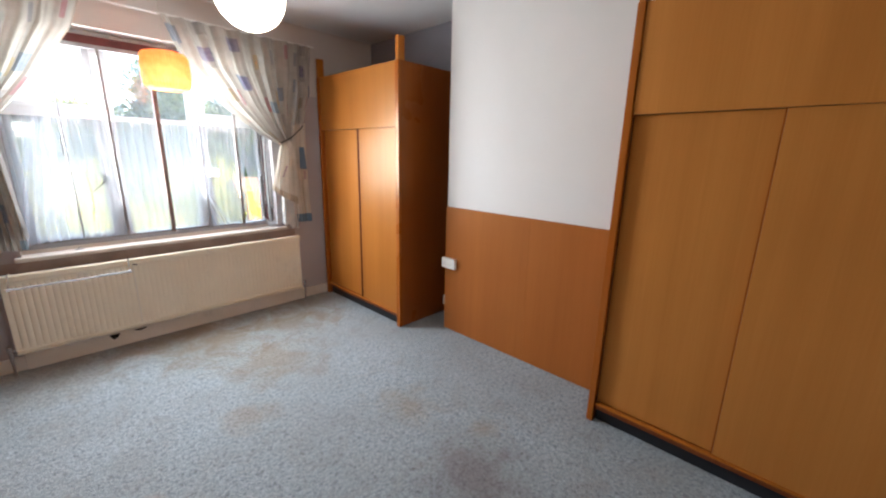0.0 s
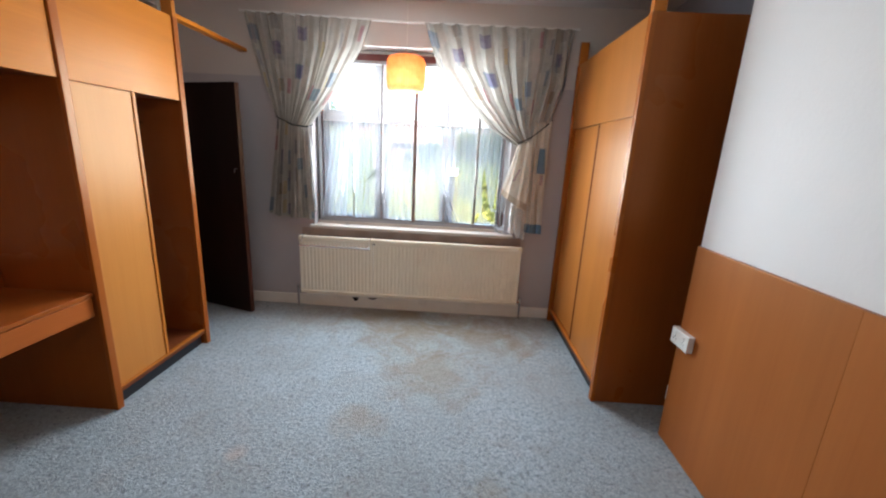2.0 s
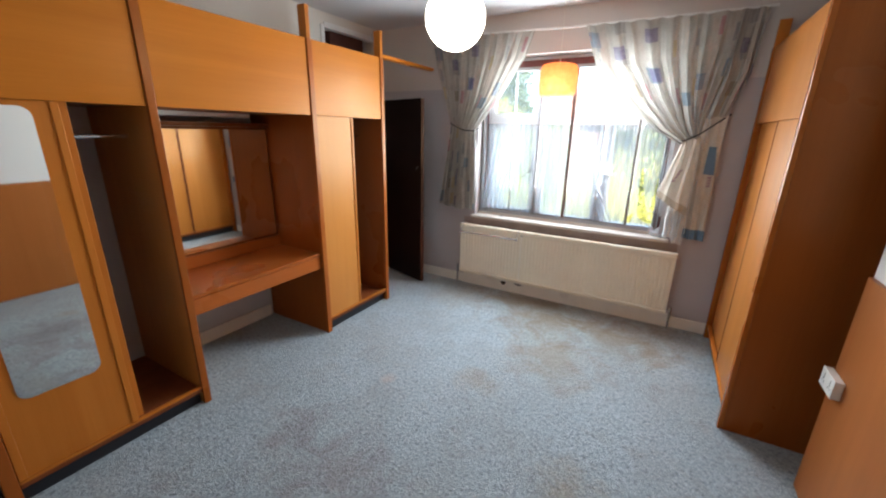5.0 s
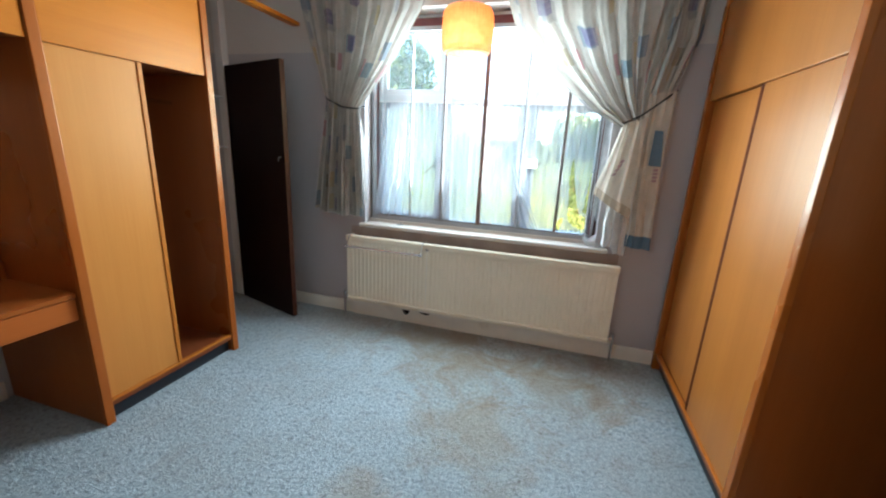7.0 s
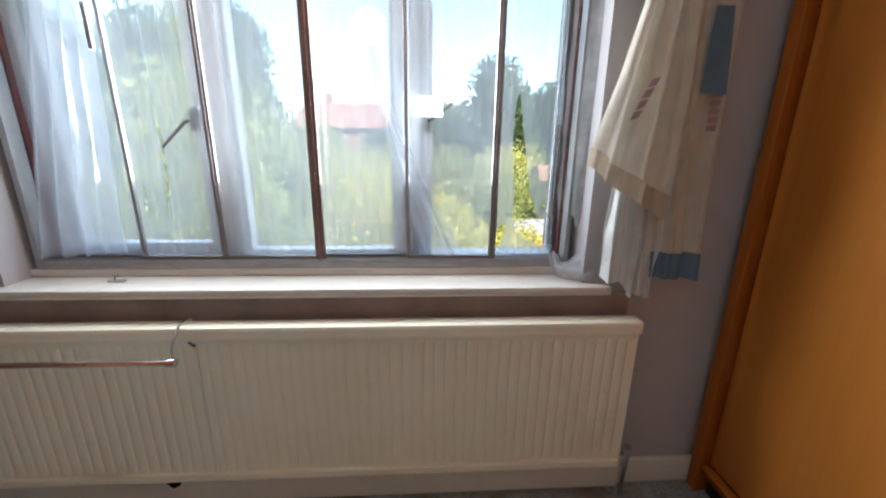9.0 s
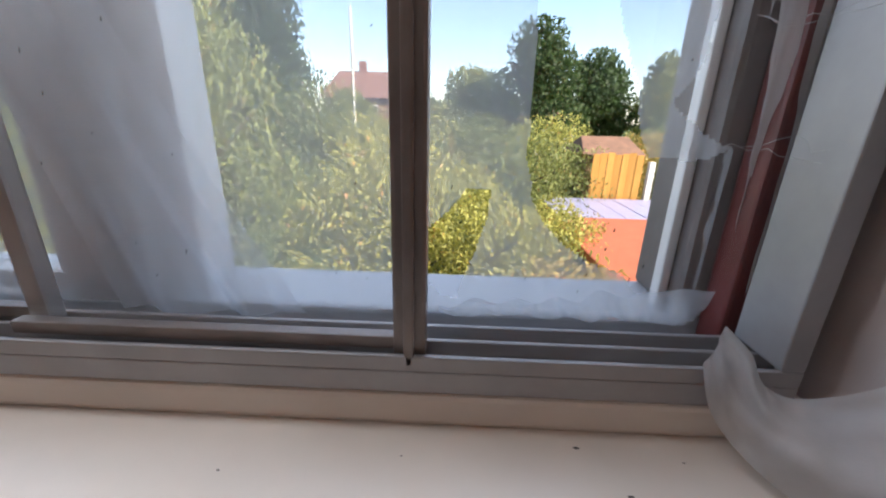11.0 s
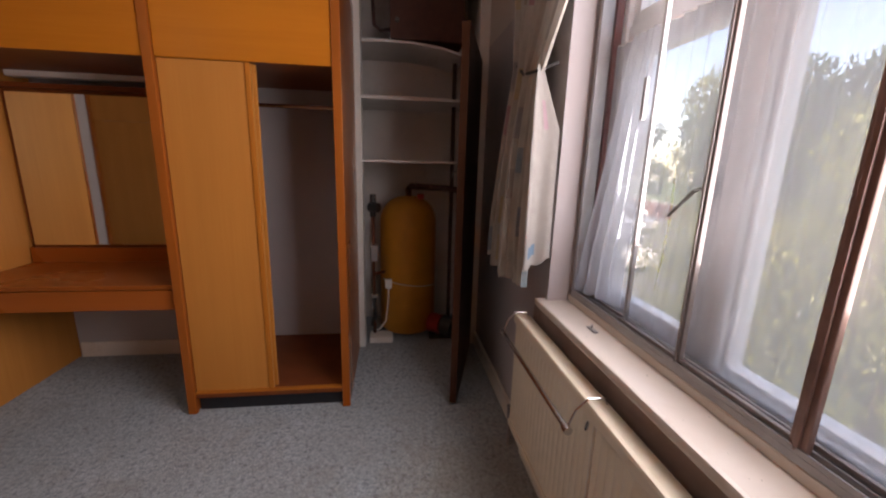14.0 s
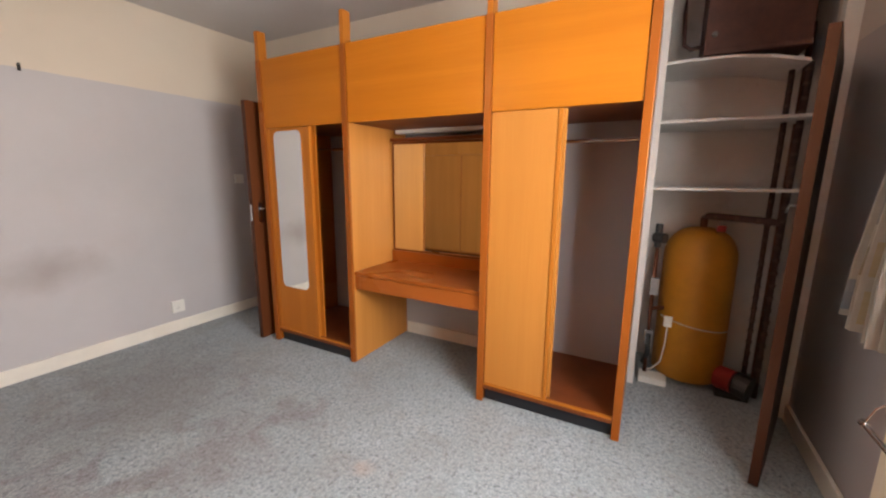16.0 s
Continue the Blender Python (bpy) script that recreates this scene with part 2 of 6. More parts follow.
def carpet_material():
    m, n, l, b = material("blue_grey_twist_carpet")
    v = mapped(n, l, (1, 1, 1))
    tuft = noise_node(n, l, v, 68, 3, 0.75, 0.8)
    clump = noise_node(n, l, v, 44, 3, 0.6, 0.5)
    broad = noise_node(n, l, v, 1.7, 5, 0.6)
    c = ramp(n, l, tuft, [(0.37, (0.105, 0.135, 0.160)), (0.5, (0.300, 0.368, 0.412)), (0.62, (0.53, 0.615, 0.670))])
    c = mix(n, l, 0.52, c, ramp(n, l, clump, [(0.34, (0.070, 0.092, 0.107)), (0.44, (0.335, 0.392, 0.425)), (0.68, (0.50, 0.575, 0.62))]))
    c = mix(n, l, ramp(n, l, broad, [(0.36, (0, 0, 0)), (0.72, (0.55,) * 3)]), c, (0.255, 0.275, 0.275))
    walked = noise_node(n, l, v, 4.6, 6, 0.66, 0.8)
    c = mix(n, l, ramp(n, l, walked, [(0.50, (0, 0, 0)), (0.72, (0.38,) * 3)]), c, (0.24, 0.215, 0.185))
    for (x, y), r, col in (((0.95, 2.75), 0.55, (0.30, 0.235, 0.165)), ((0.75, 3.45), 0.7, (0.28, 0.225, 0.16)), ((1.35, 1.65), 0.28, (0.33, 0.27, 0.20)),
                           ((0.35, 1.15), 0.5, (0.27, 0.235, 0.235)), ((1.65, 3.2), 0.3, (0.30, 0.24, 0.17)), ((1.5, 1.15), 0.14, (0.33, 0.25, 0.17)), ((0.2, 0.25), 1.0, (0.22, 0.205, 0.205)), ((0.95, 3.85), 0.95, (0.27, 0.215, 0.155)), ((1.75, 3.6), 0.6, (0.24, 0.19, 0.14)), ((0.5, 3.7), 0.85, (0.25, 0.20, 0.15)), ((1.35, 3.3), 0.55, (0.26, 0.205, 0.145)), ((-0.2, 3.6), 0.7, (0.30, 0.265, 0.22)), ((0.85, 0.75), 0.34, (0.26, 0.215, 0.22)), ((0.62, 2.2), 0.22, (0.33, 0.27, 0.21)), ((1.2, 1.0), 0.42, (0.20, 0.155, 0.16)), ((-0.1, 1.25), 0.3, (0.24, 0.20, 0.20)), ((0.05, 1.9), 0.1, (0.50, 0.38, 0.32))):
        d = n.new("ShaderNodeVectorMath")
        d.operation = "DISTANCE"
        l.new(v, d.inputs[0])
        d.inputs[1].default_value = (x, y, 0.0)
        q = math_node(n, l, "ADD", math_node(n, l, "MULTIPLY", d.outputs["Value"], 1 / r), math_node(n, l, "SUBTRACT", math_node(n, l, "MULTIPLY", noise_node(n, l, v, 3.4, 7, 0.70, 0.7), 2.3), 0.92))
        c = mix(n, l, ramp(n, l, q, [(0.35, (0.66,) * 3), (1.6, (0, 0, 0))]), c, mix(n, l, 0.5, col, mix(n, l, 1.0, c, tuple(x / 0.42 for x in col), "MULTIPLY")))
    l.new(c, b.inputs["Base Color"])
    b.inputs["Roughness"].default_value = 0.95
    b.inputs["Sheen Weight"].default_value = 0.15
    h = math_node(n, l, "ADD", tuft, math_node(n, l, "MULTIPLY", clump, 0.6))
    bump(n, l, b, h, 0.9, 0.012)
    return m


CARPET = carpet_material()


def glass_material(name, tint=(1, 1, 1), spots=False):
    m, n, l, b = material(name)
    n.remove(b)
    out = n["Material Output"]
    tr, gl, mx, fr = n.new("ShaderNodeBsdfTransparent"), n.new("ShaderNodeBsdfGlossy"), n.new("ShaderNodeMixShader"), n.new("ShaderNodeLayerWeight")
    tr.inputs[0].default_value = (*tint, 1)
    gl.inputs["Roughness"].default_value = 0.02
    gloss = math_node(n, l, "ADD", math_node(n, l, "MULTIPLY", math_node(n, l, "POWER", fr.outputs["Facing"], 4.5), 0.55), 0.02)
    l.new(gloss, mx.inputs[0])
    l.new(tr.outputs[0], mx.inputs[1])
    l.new(gl.outputs[0], mx.inputs[2])
    last = mx.outputs[0]
    if spots:
        v = mapped(n, l, (60, 60, 22))
        dirt = ramp(n, l, noise_node(n, l, v, 1.2, 3, 0.5), [(0.70, (0, 0, 0)), (0.76, (0.5,) * 3)])
        # Besides the dirt specks, an even veil imitates glare from the bright outdoors.
        haze = math_node(n, l, "ADD", dirt, 0.085)
        df, m2 = n.new("ShaderNodeBsdfTranslucent"), n.new("ShaderNodeMixShader")
        df.inputs[0].default_value = (0.74, 0.77, 0.80, 1)
        l.new(haze, m2.inputs[0])
        l.new(last, m2.inputs[1])
        l.new(df.outputs[0], m2.inputs[2])
        last = m2.outputs[0]
    l.new(last, out.inputs[0])
    return m


GLASS = glass_material("clear_pane")
GLASS_SPECK_GLARE = glass_material("specked_glare_pane", (0.97, 0.98, 0.98), True)


def mirror_material():
    m, n, l, b = material("silvered_mirror")
    b.inputs["Base Color"].default_value = (0.86, 0.87, 0.84, 1)
    b.inputs["Metallic"].default_value, b.inputs["Roughness"].default_value = 1.0, 0.03
    return m


MIRROR = mirror_material()


def net_material(name, thin, thick, shade=1.0):
    m, n, l, b = material(name)
    n.remove(b)
    v = mapped(n, l, (1, 1, 1))
    f = noise_node(n, l, mapped(n, l, (9, 9, 3.0)), 1.0, 4, 0.6, 0.6)
    fac = ramp(n, l, f, [(0.28, (thin,) * 3), (0.74, (thick,) * 3)])
    tr, df, tl, a, o = (n.new("ShaderNode" + k) for k in ("BsdfTransparent", "BsdfDiffuse", "BsdfTranslucent", "AddShader", "MixShader"))
    df.inputs[0].default_value = (0.30 * shade, 0.31 * shade, 0.33 * shade, 1)
    tl.inputs[0].default_value = (0.36 * shade, 0.38 * shade, 0.41 * shade, 1)
    l.new(df.outputs[0], a.inputs[0])
    l.new(tl.outputs[0], a.inputs[1])
    l.new(fac, o.inputs[0])
    l.new(tr.outputs[0], o.inputs[1])
    l.new(a.outputs[0], o.inputs[2])
    l.new(o.outputs[0], n["Material Output"].inputs[0])
    return m


NET = net_material("white_net_voile", 0.32, 0.42)
NET_BUNCH = net_material("gathered_net_voile", 0.46, 0.68, 1.12)


def curtain_material():
    """Cream cotton printed with scattered blue, grey and plum blocks, in the cloth's own metres."""
    m, n, l, b = material("block_print_cotton")
    uv = mapped(n, l, (1, 1, 1), "UV")
    c = ramp(n, l, noise_node(n, l, uv, 9, 5, 0.6), [(0.3, (0.39, 0.36, 0.315)), (0.7, (0.50, 0.465, 0.41))])
    sep = n.new("ShaderNodeSeparateXYZ")
    l.new(uv, sep.inputs[0])
    for cell, w, h, cut, cols, shift in ((0.235, 0.42, 0.50, 0.50, ((0.13, 0.19, 0.26), (0.20, 0.20, 0.22), (0.28, 0.26, 0.24)), 0.0),
                                         (0.29, 0.34, 0.34, 0.62, ((0.13, 0.10, 0.20), (0.10, 0.19, 0.25), (0.24, 0.19, 0.12)), 7.3),
                                         (0.17, 0.16, 0.70, 0.70, ((0.36, 0.12, 0.16), (0.45, 0.34, 0.16), (0.25, 0.25, 0.27)), 13.7)):
        cells, inside = [], None
        for ax, lim in ((0, w), (1, h)):
            q = math_node(n, l, "ADD", math_node(n, l, "MULTIPLY", sep.outputs[ax], 1 / cell), shift)
            if ax == 1:
                q = math_node(n, l, "ADD", q, math_node(n, l, "FRACT", math_node(n, l, "MULTIPLY", cells[0], 0.618)))
            cells.append(math_node(n, l, "FLOOR", q))
            fr = math_node(n, l, "FRACT", q)
            lt = math_node(n, l, "LESS_THAN", fr, lim)
            inside = lt if inside is None else math_node(n, l, "MULTIPLY", inside, lt)
        cb = n.new("ShaderNodeCombineXYZ")
        l.new(cells[0], cb.inputs[0])
        l.new(cells[1], cb.inputs[1])
        wn_ = n.new("ShaderNodeTexWhiteNoise")
        wn_.noise_dimensions = "2D"
        l.new(cb.outputs[0], wn_.inputs["Vector"])
        on = math_node(n, l, "MULTIPLY", inside, math_node(n, l, "GREATER_THAN", wn_.outputs["Value"], cut))
        sp = n.new("ShaderNodeSeparateXYZ")
        l.new(wn_.outputs["Color"], sp.inputs[0])
        pick = ramp(n, l, sp.outputs[1], [(0.0, cols[0]), (0.36, cols[1]), (0.68, cols[2])])
        pick.node.color_ramp.interpolation = "CONSTANT"
        c = mix(n, l, math_node(n, l, "MULTIPLY", on, math_node(n, l, "ADD", math_node(n, l, "MULTIPLY", noise_node(n, l, uv, 30, 4, 0.7), 0.7), 0.28)), c, pick)
    l.new(c, b.inputs["Base Color"])
    b.inputs["Roughness"].default_value = 0.9
    tl, o = n.new("ShaderNodeBsdfTranslucent"), n.new("ShaderNodeMixShader")
    l.new(c, tl.inputs[0])
    o.inputs[0].default_value = 0.27
    l.new(b.outputs[0], o.inputs[1])
    l.new(tl.outputs[0], o.inputs[2])
    l.new(o.outputs[0], n["Material Output"].inputs[0])
    bump(n, l, b, noise_node(n, l, uv, 300, 2), 0.15, 0.001)
    return m


def cloth_plain(name, colour):
    m, n, l, b = material(name)
    v = mapped(n, l, (1, 1, 1))
    c = ramp(n, l, noise_node(n, l, v, 11, 5, 0.6), [(0.3, tuple(x * 0.88 for x in colour)), (0.7, tuple(x * 1.08 for x in colour))])
    l.new(c, b.inputs["Base Color"])
    b.inputs["Roughness"].default_value = 0.9
    tl, o = n.new("ShaderNodeBsdfTranslucent"), n.new("ShaderNodeMixShader")
    l.new(c, tl.inputs[0])
    o.inputs[0].default_value = 0.25
    l.new(b.outputs[0], o.inputs[1])
    l.new(tl.outputs[0], o.inputs[2])
    l.new(o.outputs[0], n["Material Output"].inputs[0])
    bump(n, l, b, noise_node(n, l, v, 600, 2), 0.15, 0.001)
    return m


CURTAIN = curtain_material()
PAPER = cloth_plain("thin_white_paper", (0.86, 0.86, 0.85))
PAPER.node_tree.nodes["Mix Shader"].inputs[0].default_value = 0.75
CLOTH_PLAIN = cloth_plain("plain_cream_cotton", (0.66, 0.60, 0.51))
CLOTH_TAN = cloth_plain("tan_border_print", (0.50, 0.415, 0.315))
CLOTH_WHITE = cloth_plain("white_cotton", (0.76, 0.74, 0.71))
CLOTH_DULL = cloth_plain("dull_cream_cotton", (0.37, 0.345, 0.32))
CLOTH_PLUM = cloth_plain("plum_print", (0.42, 0.29, 0.32))
CLOTH_BLUE = cloth_plain("faded_blue_print", (0.15, 0.24, 0.34))


def glowing(name, colour, strength):
    m, n, l, b = material(name)
    b.inputs["Base Color"].default_value = (0.85, 0.84, 0.80, 1)
    b.inputs["Emission Color"].default_value = (*colour, 1)
    b.inputs["Emission Strength"].default_value = strength
    b.inputs["Roughness"].default_value = 0.3
    return m


OPAL = glowing("lit_opal_glass", (1.0, 0.88, 0.72), 2.1)
BULB = glowing("lit_bulb", (1.0, 0.74, 0.45), 5.0)


def amber_material():
    m, n, l, b = material("amber_plastic_shade")
    v = mapped(n, l, (1, 1, 1))
    c = ramp(n, l, noise_node(n, l, v, 24, 4), [(0.3, (0.86, 0.275, 0.085)), (0.7, (0.93, 0.37, 0.14))])
    l.new(c, b.inputs["Base Color"])
    b.inputs["Roughness"].default_value = 0.35
    tl, o = n.new("ShaderNodeBsdfTranslucent"), n.new("ShaderNodeMixShader")
    l.new(c, tl.inputs[0])
    o.inputs[0].default_value = 0.72
    l.new(b.outputs[0], o.inputs[1])
    l.new(tl.outputs[0], o.inputs[2])
    l.new(o.outputs[0], n["Material Output"].inputs[0])
    return m


AMBER = amber_material()


def leaf_material(name, dark, light):
    m, n, l, b = material(name)
    g = n.new("ShaderNodeNewGeometry")
    drift = noise_node(n, l, mapped(n, l, (1, 1, 1)), 3.2, 5, 0.65)
    k = math_node(n, l, "ADD", math_node(n, l, "MULTIPLY", g.outputs["Random Per Island"], 0.55), math_node(n, l, "SUBTRACT", math_node(n, l, "MULTIPLY", drift, 1.7), 0.62))
    c = ramp(n, l, k, [(0.0, dark), (0.35, tuple((p + q) / 2 for p, q in zip(dark, light))), (0.62, light), (0.86, tuple(min(1, x * 1.4) for x in light)), (0.90, (min(1, light[0] * 1.5), light[1] * 0.85, light[2] * 0.8)), (1.0, (light[0] * 1.1, light[1] * 0.55, light[2] * 0.7))])
    l.new(c, b.inputs["Base Color"])
    b.inputs["Roughness"].default_value = 0.55
    tl, o = n.new("ShaderNodeBsdfTranslucent"), n.new("ShaderNodeMixShader")
    l.new(c, tl.inputs[0])
    o.inputs[0].default_value = 0.42
    l.new(b.outputs[0], o.inputs[1])
    l.new(tl.outputs[0], o.inputs[2])
    l.new(o.outputs[0], n["Material Output"].inputs[0])
    return m


LEAF_GREEN = leaf_material("mid_green_leaves", (0.034, 0.054, 0.012), (0.27, 0.29, 0.080))
LEAF_DARK = leaf_material("dark_green_leaves", (0.016, 0.036, 0.010), (0.060, 0.10, 0.026))
LEAF_YELLOW = leaf_material("yellow_green_leaves", (0.060, 0.080, 0.016), (0.48, 0.45, 0.11))
LEAF_RUST = leaf_material("autumn_leaves", (0.060, 0.066, 0.016), (0.50, 0.36, 0.09))
BARK = plain("bark", (0.075, 0.052, 0.034), 0.9, vary=0.3, relief=0.5)
GRASS = paint("rough_grass", (0.085, 0.12, 0.032), 0.9, 0.4, 0.7, 0.8, 18, stain=(0.16, 0.14, 0.06))
FELT = paint("red_roofing_felt", (0.40, 0.105, 0.042), 0.8, 0.12, 2.5, 0.5, 60)
LAVENDER = paint("weathered_plastic_sheet", (0.30, 0.29, 0.40), 0.4, 0.08, 2, 0.2, 30)
BRICK = paint("far_brick", (0.24, 0.105, 0.07), 0.85, 0.12, 2, 0.4, 30)
ROOF = paint("far_tiles", (0.20, 0.095, 0.065), 0.8, 0.12, 2, 0.5, 12)
RENDER_PALE = paint("far_pale_render", (0.62, 0.58, 0.50), 0.8, 0.06, 1, 0.2, 20)
FENCE = wood("orange_fence_boards", (0.42, 0.19, 0.045), (0.62, 0.33, 0.085), grain=(9, 9, 1), rough=0.7, vary=0.3, coat=0)
SHED_ROOF = paint("rusty_brown_roof", (0.20, 0.105, 0.06), 0.8, 0.25, 5, 0.5, 30)
TARMAC = paint("worn_tarmac", (0.16, 0.16, 0.165), 0.9, 0.15, 0.5, 0.4, 40, stain=(0.10, 0.10, 0.10))
RUBBER = plain("tyre_rubber", (0.02, 0.02, 0.02), 0.8)
CAR_WHITE = plain("white_car_paint", (0.72, 0.72, 0.71), 0.25, vary=0.03, relief=0.0)
CAR_RED = plain("dull_red_car_paint", (0.30, 0.05, 0.035), 0.3, vary=0.05, relief=0.0)
CAR_SILVER = plain("silver_car_paint", (0.50, 0.51, 0.52), 0.3, 0.5, vary=0.04, relief=0.0)
CAR_DARK = plain("dark_blue_car_paint", (0.03, 0.045, 0.08), 0.25, vary=0.05, relief=0.0)
DARK_GLASS = plain("dark_window_glass", (0.03, 0.035, 0.04), 0.15)

# ---------------------------------------------------------------- mesh helpers
def box_bm(x, y, z, bevel=0.0, bm=None):
    own = bm is None
    bm = bm or bmesh.new()
    r = bmesh.ops.create_cube(bm, size=1.0)
    vs = r["verts"]
    for v in vs:
        v.co = Vector((x[0] + (v.co.x + 0.5) * (x[1] - x[0]), y[0] + (v.co.y + 0.5) * (y[1] - y[0]), z[0] + (v.co.z + 0.5) * (z[1] - z[0])))
    if bevel > 0:
        es = list({e for v in vs for e in v.link_edges})
        bmesh.ops.bevel(bm, geom=es, offset=bevel, segments=2, profile=0.6, affect="EDGES")
    return bm


def lathe_bm(profile, centre=(0, 0), segments=40, bm=None, axis="z"):
    """profile: (radius, height) pairs, turned round a vertical line through centre."""
    bm = bm or bmesh.new()
    rings = []
    for r, h in profile:
        ring = []
        for i in range(segments):
            a = 2 * math.pi * i / segments
            ring.append(bm.verts.new((centre[0] + r * math.cos(a), centre[1] + r * math.sin(a), h)))
        rings.append(ring)
    for a, b in zip(rings, rings[1:]):
        for i in range(segments):
            j = (i + 1) % segments
            bm.faces.new((a[i], a[j], b[j], b[i]))
    return bm


def tube_bm(points, radius, segments=10, bm=None, caps=True):
    bm = bm or bmesh.new()
    pts = [Vector(p) for p in points]
    rings = []
    for i, p in enumerate(pts):
        d = (pts[min(i + 1, len(pts) - 1)] - pts[max(i - 1, 0)]).normalized()
        s = d.cross(Vector((0, 0, 1)))
        s = s.normalized() if s.length > 1e-3 else Vector((1, 0, 0))
        u = s.cross(d)
        rad = radius[i] if isinstance(radius, (list, tuple)) else radius
        rings.append([bm.verts.new(p + rad * (math.cos(2 * math.pi * k / segments) * s + math.sin(2 * math.pi * k / segments) * u)) for k in range(segments)])
    for a, b in zip(rings, rings[1:]):
        for k in range(segments):
            j = (k + 1) % segments
            bm.faces.new((a[k], a[j], b[j], b[k]))
    if caps:
        bm.faces.new(rings[0])
        bm.faces.new(rings[-1][::-1])
    return bm


def mesh_object(name, bm, mat, smooth=False):
    bmesh.ops.recalc_face_normals(bm, faces=bm.faces)
    me = bpy.data.meshes.new(name)
    bm.to_mesh(me)
    bm.free()
    if mat:
        me.materials.append(mat)
    if smooth:
        for p in me.polygons:
            p.use_smooth = True
    return new(name, me)


def thing(name, base, label, category, group="", kind=""):
    e = new(name)
    e.location = base
    e.empty_display_size = 0.05
    return tagged(e, label, category, group, kind)


def part(name, bm, mat, parent, label="", smooth=False):
    ob = mesh_object(name, bm, mat, smooth)
    ob.parent = parent
    if parent.type == "EMPTY":
        ob.matrix_parent_inverse = Matrix.Translation(-Vector(parent.location))
    if label:
        tagged(ob, label)
    return ob


def slab(name, x, y, z, mat, parent, label="", bevel=0.002):
    return part(name, box_bm(x, y, z, bevel), mat, parent, label)


def single(name, bm, mat, label, category, group="", kind="", smooth=False):
    return tagged(mesh_object(name, bm, mat, smooth), label, category, group, kind)


# ---------------------------------------------------------------- the room's shell
XW, XE, YS, YN, ZC = -1.49, 2.72, -0.68, 3.845, 2.71
T = 0.16
WX0, WX1, WZ0, WZ1 = -0.235, 1.535, 0.80, 2.36      # window opening
CY0, CY1, CZ1 = 3.02, 3.775, 2.60                   # airing cupboard opening


def wall(name, boxes, mat, label):
    bm = bmesh.new()
    for x, y, z in boxes:
        box_bm(x, y, z, 0, bm)
    return single(name, bm, mat, label, "wall", kind="structure")


def grid_floor():
    bm = bmesh.new()
    box_bm((-2.2, XE + T), (YS - T, YN + 0.25), (-0.25, 0.0), 0, bm)
    return single("floor", bm, CARPET, "worn blue-grey twist-pile carpet with brown stains", "carpet", kind="structure")


grid_floor()
wall("wall_north", [((XW - 0.9, WX0), (YN, YN + 0.26), (0, ZC)), ((WX1, XE + T), (YN, YN + 0.26), (0, ZC)),
                    ((WX0, WX1), (YN, YN + 0.26), (0, WZ0)), ((WX0, WX1), (YN, YN + 0.26), (WZ1, ZC))], WALL_N, "lilac-grey painted window wall with a paler band on top")
wall("wall_south", [((XW - T, XE + T), (YS - T, YS), (0, ZC))], WALL_S, "scuffed pale grey wall with a cream band above")
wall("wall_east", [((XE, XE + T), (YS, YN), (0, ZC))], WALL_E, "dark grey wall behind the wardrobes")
DY0, DY1, DZ = -0.63, 0.13, 2.0                      # doorway
wall("wall_west", [((XW - T, XW), (YS, DY0), (0, ZC)), ((XW - T, XW), (DY0, DY1), (DZ, ZC)), ((XW - T, XW), (DY1, CY0 - 0.03), (0, ZC)),
                   ((XW - T, XW), (CY0 - 0.03, CY1 + 0.02), (CZ1, ZC)), ((XW - T, XW), (CY1 + 0.02, YN), (0, ZC))], WALL_W, "grey painted wall with fitted furniture along it")
single("ceiling", box_bm((-2.4, XE + T), (YS - T, YN + 0.26), (ZC, ZC + 0.12)), CEIL, "dull white painted plaster ceiling", "ceiling", kind="structure")
wall("chimney_breast_wall", [((2.335, XE), (0.70, 2.264), (0, ZC))], WHITE_PAPER, "chimney breast in embossed white paper")
# landing beyond the doorway, closed and dark
wall("wall_landing", [((-2.5, XW - T), (YS - T, YS), (0, ZC)), ((-2.5, XW - T), (DY1 + 0.3, DY1 + 0.36), (0, ZC)), ((-2.56, -2.5), (YS - T, DY1 + 0.36), (0, ZC))], WALL_W, "plain grey landing wall")
single("door_frame_trim", box_bm((XW - T, XW + 0.012), (DY1, DY1 + 0.05), (0, DZ + 0.05), 0.003), WHITE_WOOD, "white gloss door lining", "door frame", kind="structure")

# skirting boards
def skirting(name, x, y, label="cream gloss skirting board", h=0.105):
    return single(name, box_bm(x, y, (0.001, h), 0.006), SKIRT, label, "baseboard", kind="structure")


skirting("baseboard_south", (XW, 2.0), (YS, YS + 0.018))
skirting("baseboard_north_left", (XW + 0.02, -0.335), (YN - 0.020, YN))
skirting("baseboard_north_right", (1.745, 2.045), (YN - 0.020, YN))
skirting("baseboard_west", (XW, XW + 0.018), (1.15, 2.12))
nb = box_bm((-0.335, 1.745), (YN - 0.035, YN), (0.001, 0.125), 0.006)
single("baseboard_north_middle", nb, SKIRT, "boxed cream skirting under the radiator, holed and chipped", "baseboard", kind="structure")
hole = bmesh.new()
for cx, w, h in ((0.155, 0.036, 0.03), (0.32, 0.05, 0.012)):
    vs = [hole.verts.new((cx + dx * w, YN - 0.0365, 0.112 - dz)) for dx, dz in ((-1, 0), (1, 0), (0.6, h), (-0.1, h * 1.5), (-0.5, h))]
    hole.faces.new(vs)
single("pipe_hole", hole, HOLE_SHADE, "ragged black pipe hole in the skirting", "hole", kind="structure")

